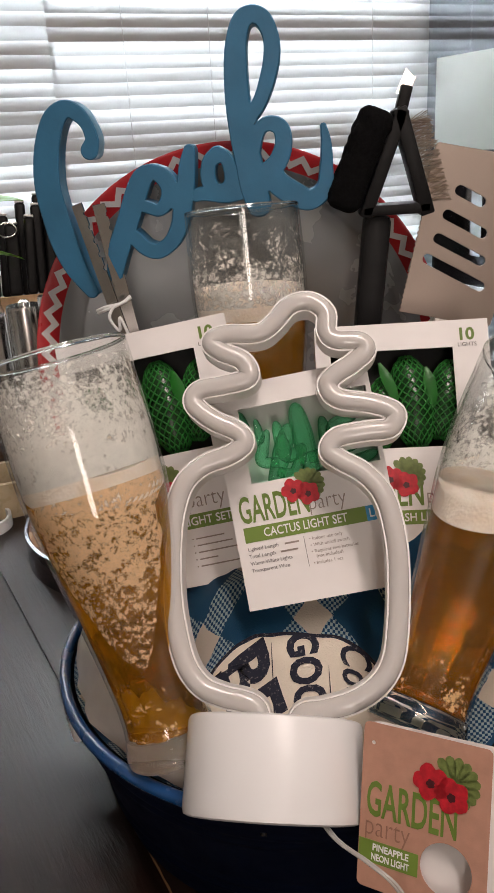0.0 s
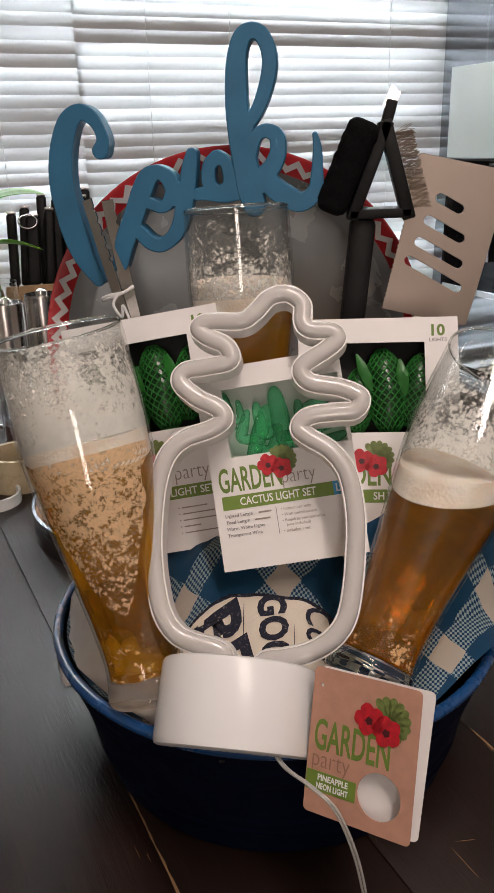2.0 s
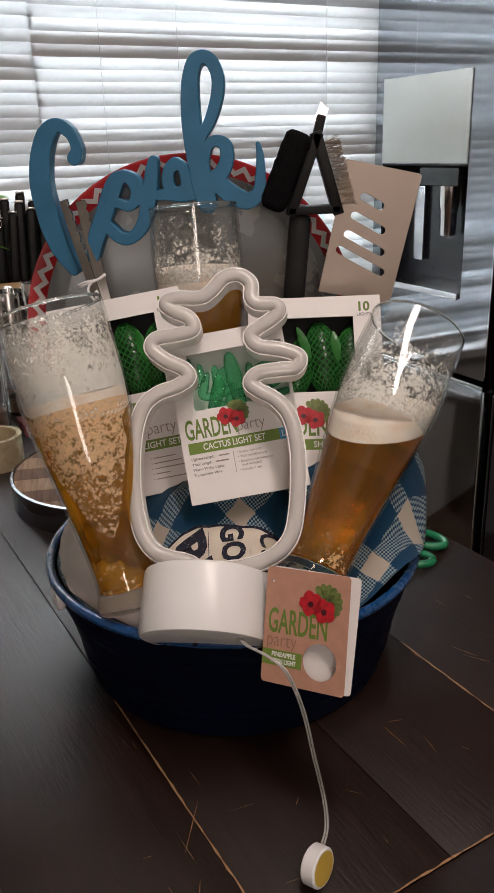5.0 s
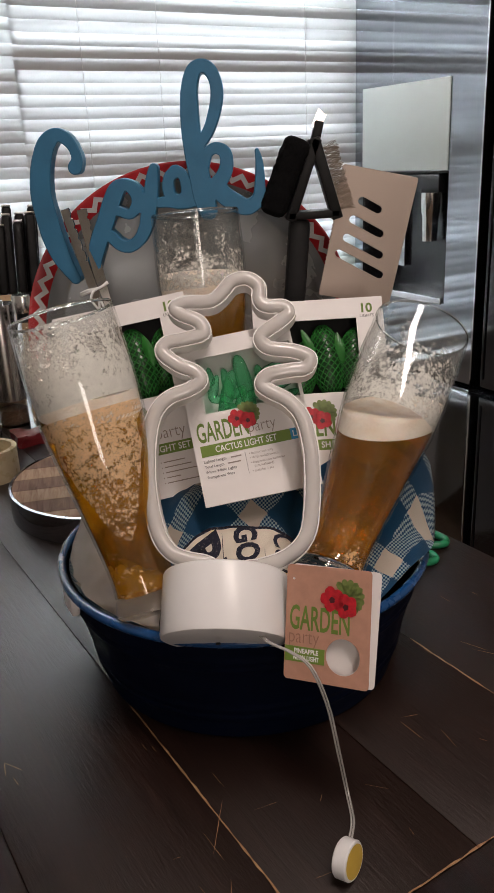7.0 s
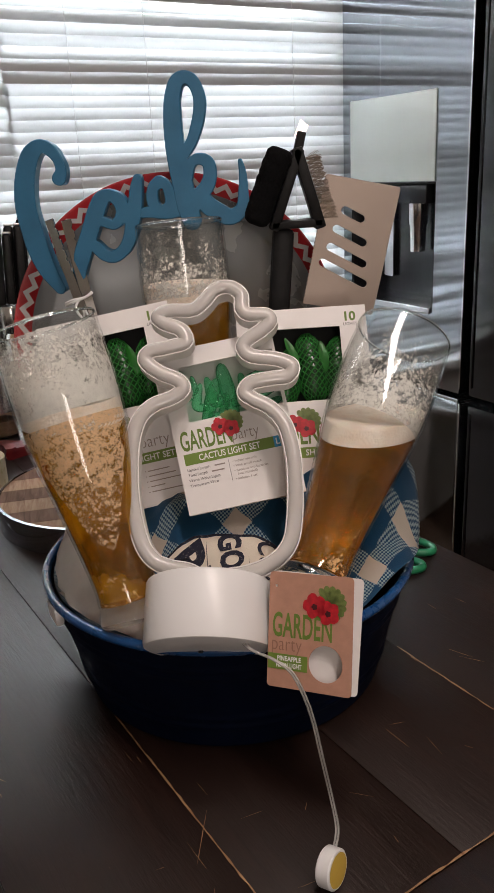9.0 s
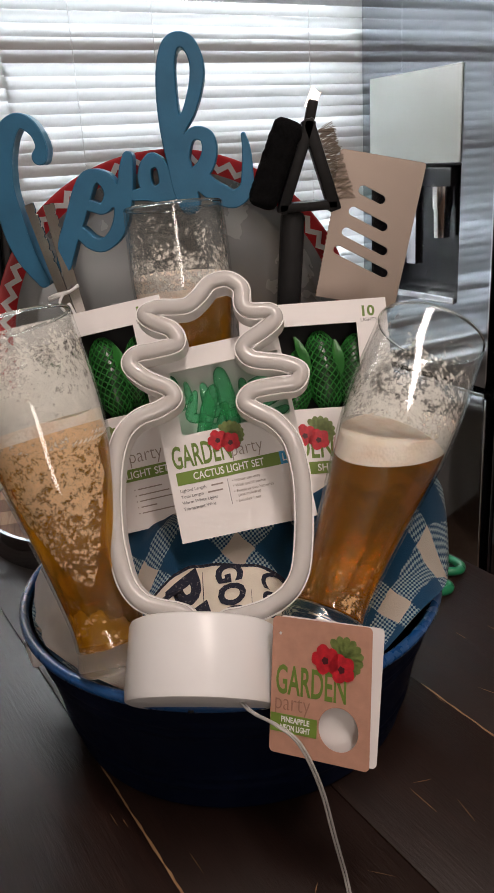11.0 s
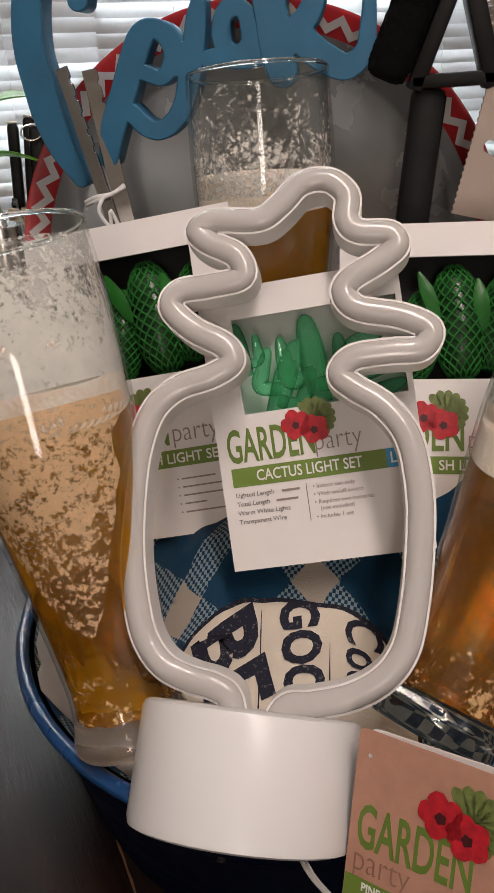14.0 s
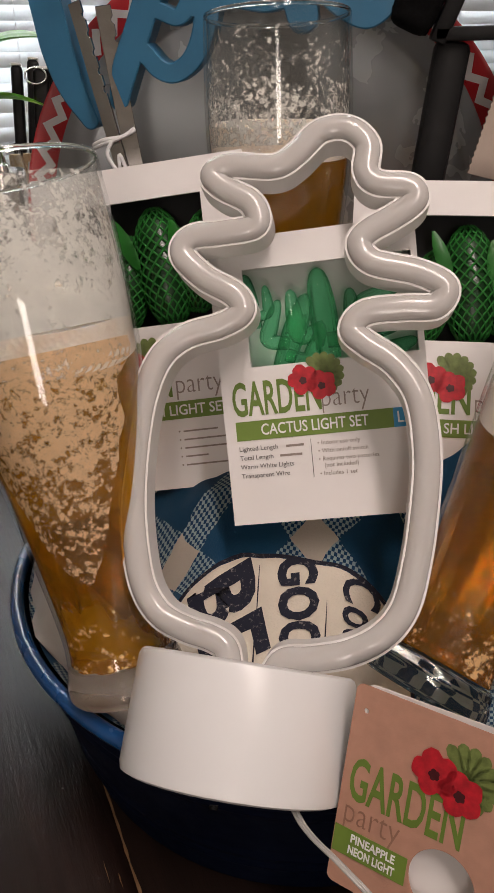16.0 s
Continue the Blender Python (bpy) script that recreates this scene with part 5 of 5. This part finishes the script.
board = thing("serving_board", pose(-0.150, 0.862, 0.75, 0, 0, 12), "round striped acacia wood board with dark metal edge", "board")
part("board_edge", lathe([(0.147, 0.0), (0.151, 0.002), (0.151, 0.040), (0.1475, 0.041), (0.1465, 0.038), (0.1465, 0.0)], 80, closed=True), FRIDGE, board, "dark grey metal band")
for k in range(7):
    y0, y1 = -0.146 + 0.0417 * k, -0.146 + 0.0417 * (k + 1)
    bm = bmesh.new()
    top, bot = [], []
    pts = []
    for i in range(11):
        y = y0 + 0.0004 + (y1 - y0 - 0.0008) * i / 10
        pts.append((-math.sqrt(max(0, 0.1462 ** 2 - y * y)), y))
    pts += [(-x, y) for x, y in reversed(pts)]
    top = [bm.verts.new((x, y, 0.040)) for x, y in pts]
    bot = [bm.verts.new((x, y, 0.002)) for x, y in pts]
    bm.faces.new(top)
    bm.faces.new(bot[::-1])
    for i in range(len(pts)):
        j = (i + 1) % len(pts)
        bm.faces.new((top[i], top[j], bot[j], bot[i]))
    part("board_strip", moved(bm, pose(0, 0, 0, 0, 0, 0)), (BOARD_A, BOARD_B)[k % 2], board, smooth=0)


def mill(x, y, label, h=0.235):
    g = thing("pepper_mill", pose(x, y, 0.75), label, "mill", "pair of mills")
    part("glass_reservoir", lathe([(0, 0.001), (0.028, 0.001), (0.029, 0.004), (0.029, 0.052), (0.0265, 0.052), (0.0265, 0.006), (0, 0.006)], 40), GLASS, g, "clear glass reservoir")
    part("peppercorns", lathe([(0, 0.0065), (0.0255, 0.0065), (0.0255, 0.034), (0.01, 0.038), (0, 0.037)], 30), BOARD_B, g)
    part("steel_body", lathe([(0.027, 0.0525), (0.030, 0.0525), (0.030, h - 0.004), (0.029, h), (0.0, h)], 48), MILL_STEEL, g, "brushed steel body", smooth=0.5)
    part("top_knob", lathe([(0.0, h + 0.0002), (0.010, h + 0.0002), (0.009, h + 0.006), (0.005, h + 0.009), (0, h + 0.0095)], 24), TONG_STEEL, g)
    return g


mill(-0.433, 1.150, "tall brushed steel mill with clear glass base on the table")
mill(-0.405, 1.245, "tall brushed steel mill beside the knife block", 0.232)

bot = thing("spice_bottle", pose(-0.345, 1.200, 0.75), "small bottle with black neck and shiny steel cap on the table", "bottle")
part("bottle_body", lathe([(0, 0.001), (0.017, 0.001), (0.019, 0.004), (0.019, 0.195), (0.015, 0.206), (0, 0.206)], 32), GLASS, bot, "clear glass body")
part("neck", lathe([(0, 0.2065), (0.0145, 0.2065), (0.0145, 0.222), (0, 0.222)], 28), BLACK_PLASTIC, bot, "black neck ring")
part("cap", lathe([(0, 0.2225), (0.0195, 0.2225), (0.0205, 0.225), (0.0205, 0.250), (0.019, 0.254), (0, 0.256)], 36), TONG_STEEL, bot, "shiny steel cap")

kb = thing("knife_block", pose(-0.425, 1.345, 0.75, -10, 0, 20), "pale wooden knife block full of black-handled knives", "knife block")
part("block", box_bm(-0.075, 0.075, -0.055, 0.055, 0.006, 0.228, 0.004), BLOCK_WOOD, kb)
for k, (x, y, h, r) in enumerate(((-0.058, -0.035, 0.125, 0.0085), (-0.024, -0.036, 0.120, 0.012), (0.004, -0.034, 0.130, 0.009), (0.022, -0.020, 0.150, 0.009), (0.040, -0.034, 0.135, 0.009), (-0.040, 0.012, 0.140, 0.009), (0.050, 0.010, 0.155, 0.009), (0.064, -0.030, 0.150, 0.010), (0.070, 0.012, 0.168, 0.009), (-0.004, 0.014, 0.160, 0.009), (0.024, 0.020, 0.172, 0.009))):
    kn = part("knife", moved(box_bm(-r, r, -0.012, 0.012, 0.0, h, 0.005, 3), pose(x, y, 0.2285, 0, 3 + k % 3, 0)), BLACK_PLASTIC, kb, "black riveted knife handle")
    part("butt_cap", moved(box_bm(-r * 0.9, r * 0.9, -0.010, 0.010, h, h + 0.004, 0.0015), pose(x, y, 0.2285, 0, 3 + k % 3, 0)), STEEL, kn)
ring = [(-0.024 + 0.016 * math.cos(t), -0.052 + 0.004 * math.sin(t), 0.338 + 0.012 * math.sin(t)) for t in [2 * math.pi * i / 30 for i in range(31)]]
part("hanging_ring", sweep(ring, circle(0.0016, 8), (0, 1, 0), caps=False), TONG_STEEL, kb, "steel key ring", smooth=2)


def tape_roll(x, y, z, ro, ri, h, mat, label):
    g = tagged(mesh_ob("tape_roll", lathe([(ri, 0), (ro, 0), (ro, h), (ri, h)], 56, closed=True), mat, 0.5), label, "tape roll")
    g.matrix_world = pose(x, y, z)
    return g


tape_roll(-0.372, 0.975, 0.75, 0.046, 0.038, 0.05, TAPE, "roll of tan packing tape lying on the table")
tape_roll(-0.385, 0.905, 0.75, 0.038, 0.034, 0.016, NOZZLE, "translucent white plastic ring lid on the table")
tape_roll(-0.390, 0.842, 0.75, 0.032, 0.015, 0.022, NOZZLE, "white plastic spool lying on the table")

# ---- plant ----
plant = thing("pothos_plant", pose(-0.475, 1.235, 0.75), "green pothos cutting with bright leaves in a clear glass jar", "plant")
part("jar", lathe([(0, 0.001), (0.036, 0.001), (0.040, 0.006), (0.040, 0.215), (0.034, 0.235), (0.034, 0.255), (0.0315, 0.255), (0.0315, 0.235), (0.0375, 0.214), (0.0375, 0.008), (0, 0.008)], 40), GLASS, plant, "clear glass jar")
part("roots", join_bm(*[sweep(spline([(0.006 * math.cos(k), 0.006 * math.sin(k), 0.24), (0.02 * math.cos(k * 2.1), 0.02 * math.sin(k * 2.1), 0.17), (0.028 * math.cos(k * 3.3), 0.028 * math.sin(k * 3.3), 0.09)], 5), circle(0.0016, 6), (0.2, 0.9, 0.1)) for k in range(9)]), BOARD_B, plant)


def heart_leaf(ln, w):
    bm = bmesh.new()
    rows = []
    for i in range(13):
        v = i / 12
        half = w * (math.sin(math.pi * min(1, v ** 0.62)) ** 0.75 if 0 < v < 1 else 0.0)
        droop = -0.25 * ln * v * v
        rows.append([bm.verts.new((s * half, v * ln - (0.10 * ln if abs(s) == 1 and v < 0.3 else 0) * (1 - v / 0.3 if v < 0.3 else 0), droop + 0.25 * half * abs(s))) for s in (-1, -0.5, 0, 0.5, 1)])
    for a, b in zip(rows, rows[1:]):
        for k in range(4):
            bm.faces.new((a[k], a[k + 1], b[k + 1], b[k]))
    bmesh.ops.remove_doubles(bm, verts=bm.verts[:], dist=1e-5)
    bmesh.ops.solidify(bm, geom=bm.faces[:], thickness=0.0007)
    return bm


for k, (tip, ln, w, rot, mat) in enumerate((((0.010, -0.010, 0.385), 0.085, 0.026, (20, 10, -75), LEAF), ((-0.012, -0.015, 0.365), 0.070, 0.030, (-75, 0, -160), LEAF_LITE), ((0.018, -0.030, 0.320), 0.075, 0.022, (5, -10, -80), LEAF), ((-0.035, -0.01, 0.39), 0.08, 0.028, (30, 0, 60), LEAF_LITE), ((-0.02, 0.02, 0.41), 0.07, 0.025, (40, 0, 10), LEAF))):
    part("stem", sweep(spline([(0.003 * k - 0.006, 0, 0.22), (tip[0] * 0.5, tip[1] * 0.6, 0.22 + (tip[2] - 0.22) * 0.6), tip], 6), circle(0.0014, 6), (0.4, 0.8, 0.1)), STEM, plant, smooth=2)
    part("leaf", heart_leaf(ln, w), mat, plant, "", pose(*tip, *rot), smooth=2)

# ---- red packet ----
packet = bmesh.new()
bmesh.ops.create_cube(packet, size=1, matrix=Matrix.Diagonal((0.05, 0.04, 0.022, 1)))
bmesh.ops.subdivide_edges(packet, edges=packet.edges[:], cuts=5, use_grid_fill=True)
for v in packet.verts:
    v.co += Vector((noise.noise(v.co * 60), noise.noise(v.co * 70 + Vector((3, 0, 0))), noise.noise(v.co * 50 + Vector((0, 5, 0))))) * 0.006
    v.co.z = max(v.co.z, -0.011) + 0.011
red = tagged(mesh_ob("snack_packet", packet, painted("dark_red_foil", (0.16, 0.010, 0.014), 0.35, 0.3), 0.5), "crumpled shiny dark red packet lying on the table", "packet")
red.matrix_world = pose(-0.350, 1.130, 0.75, 0, 0, 30)
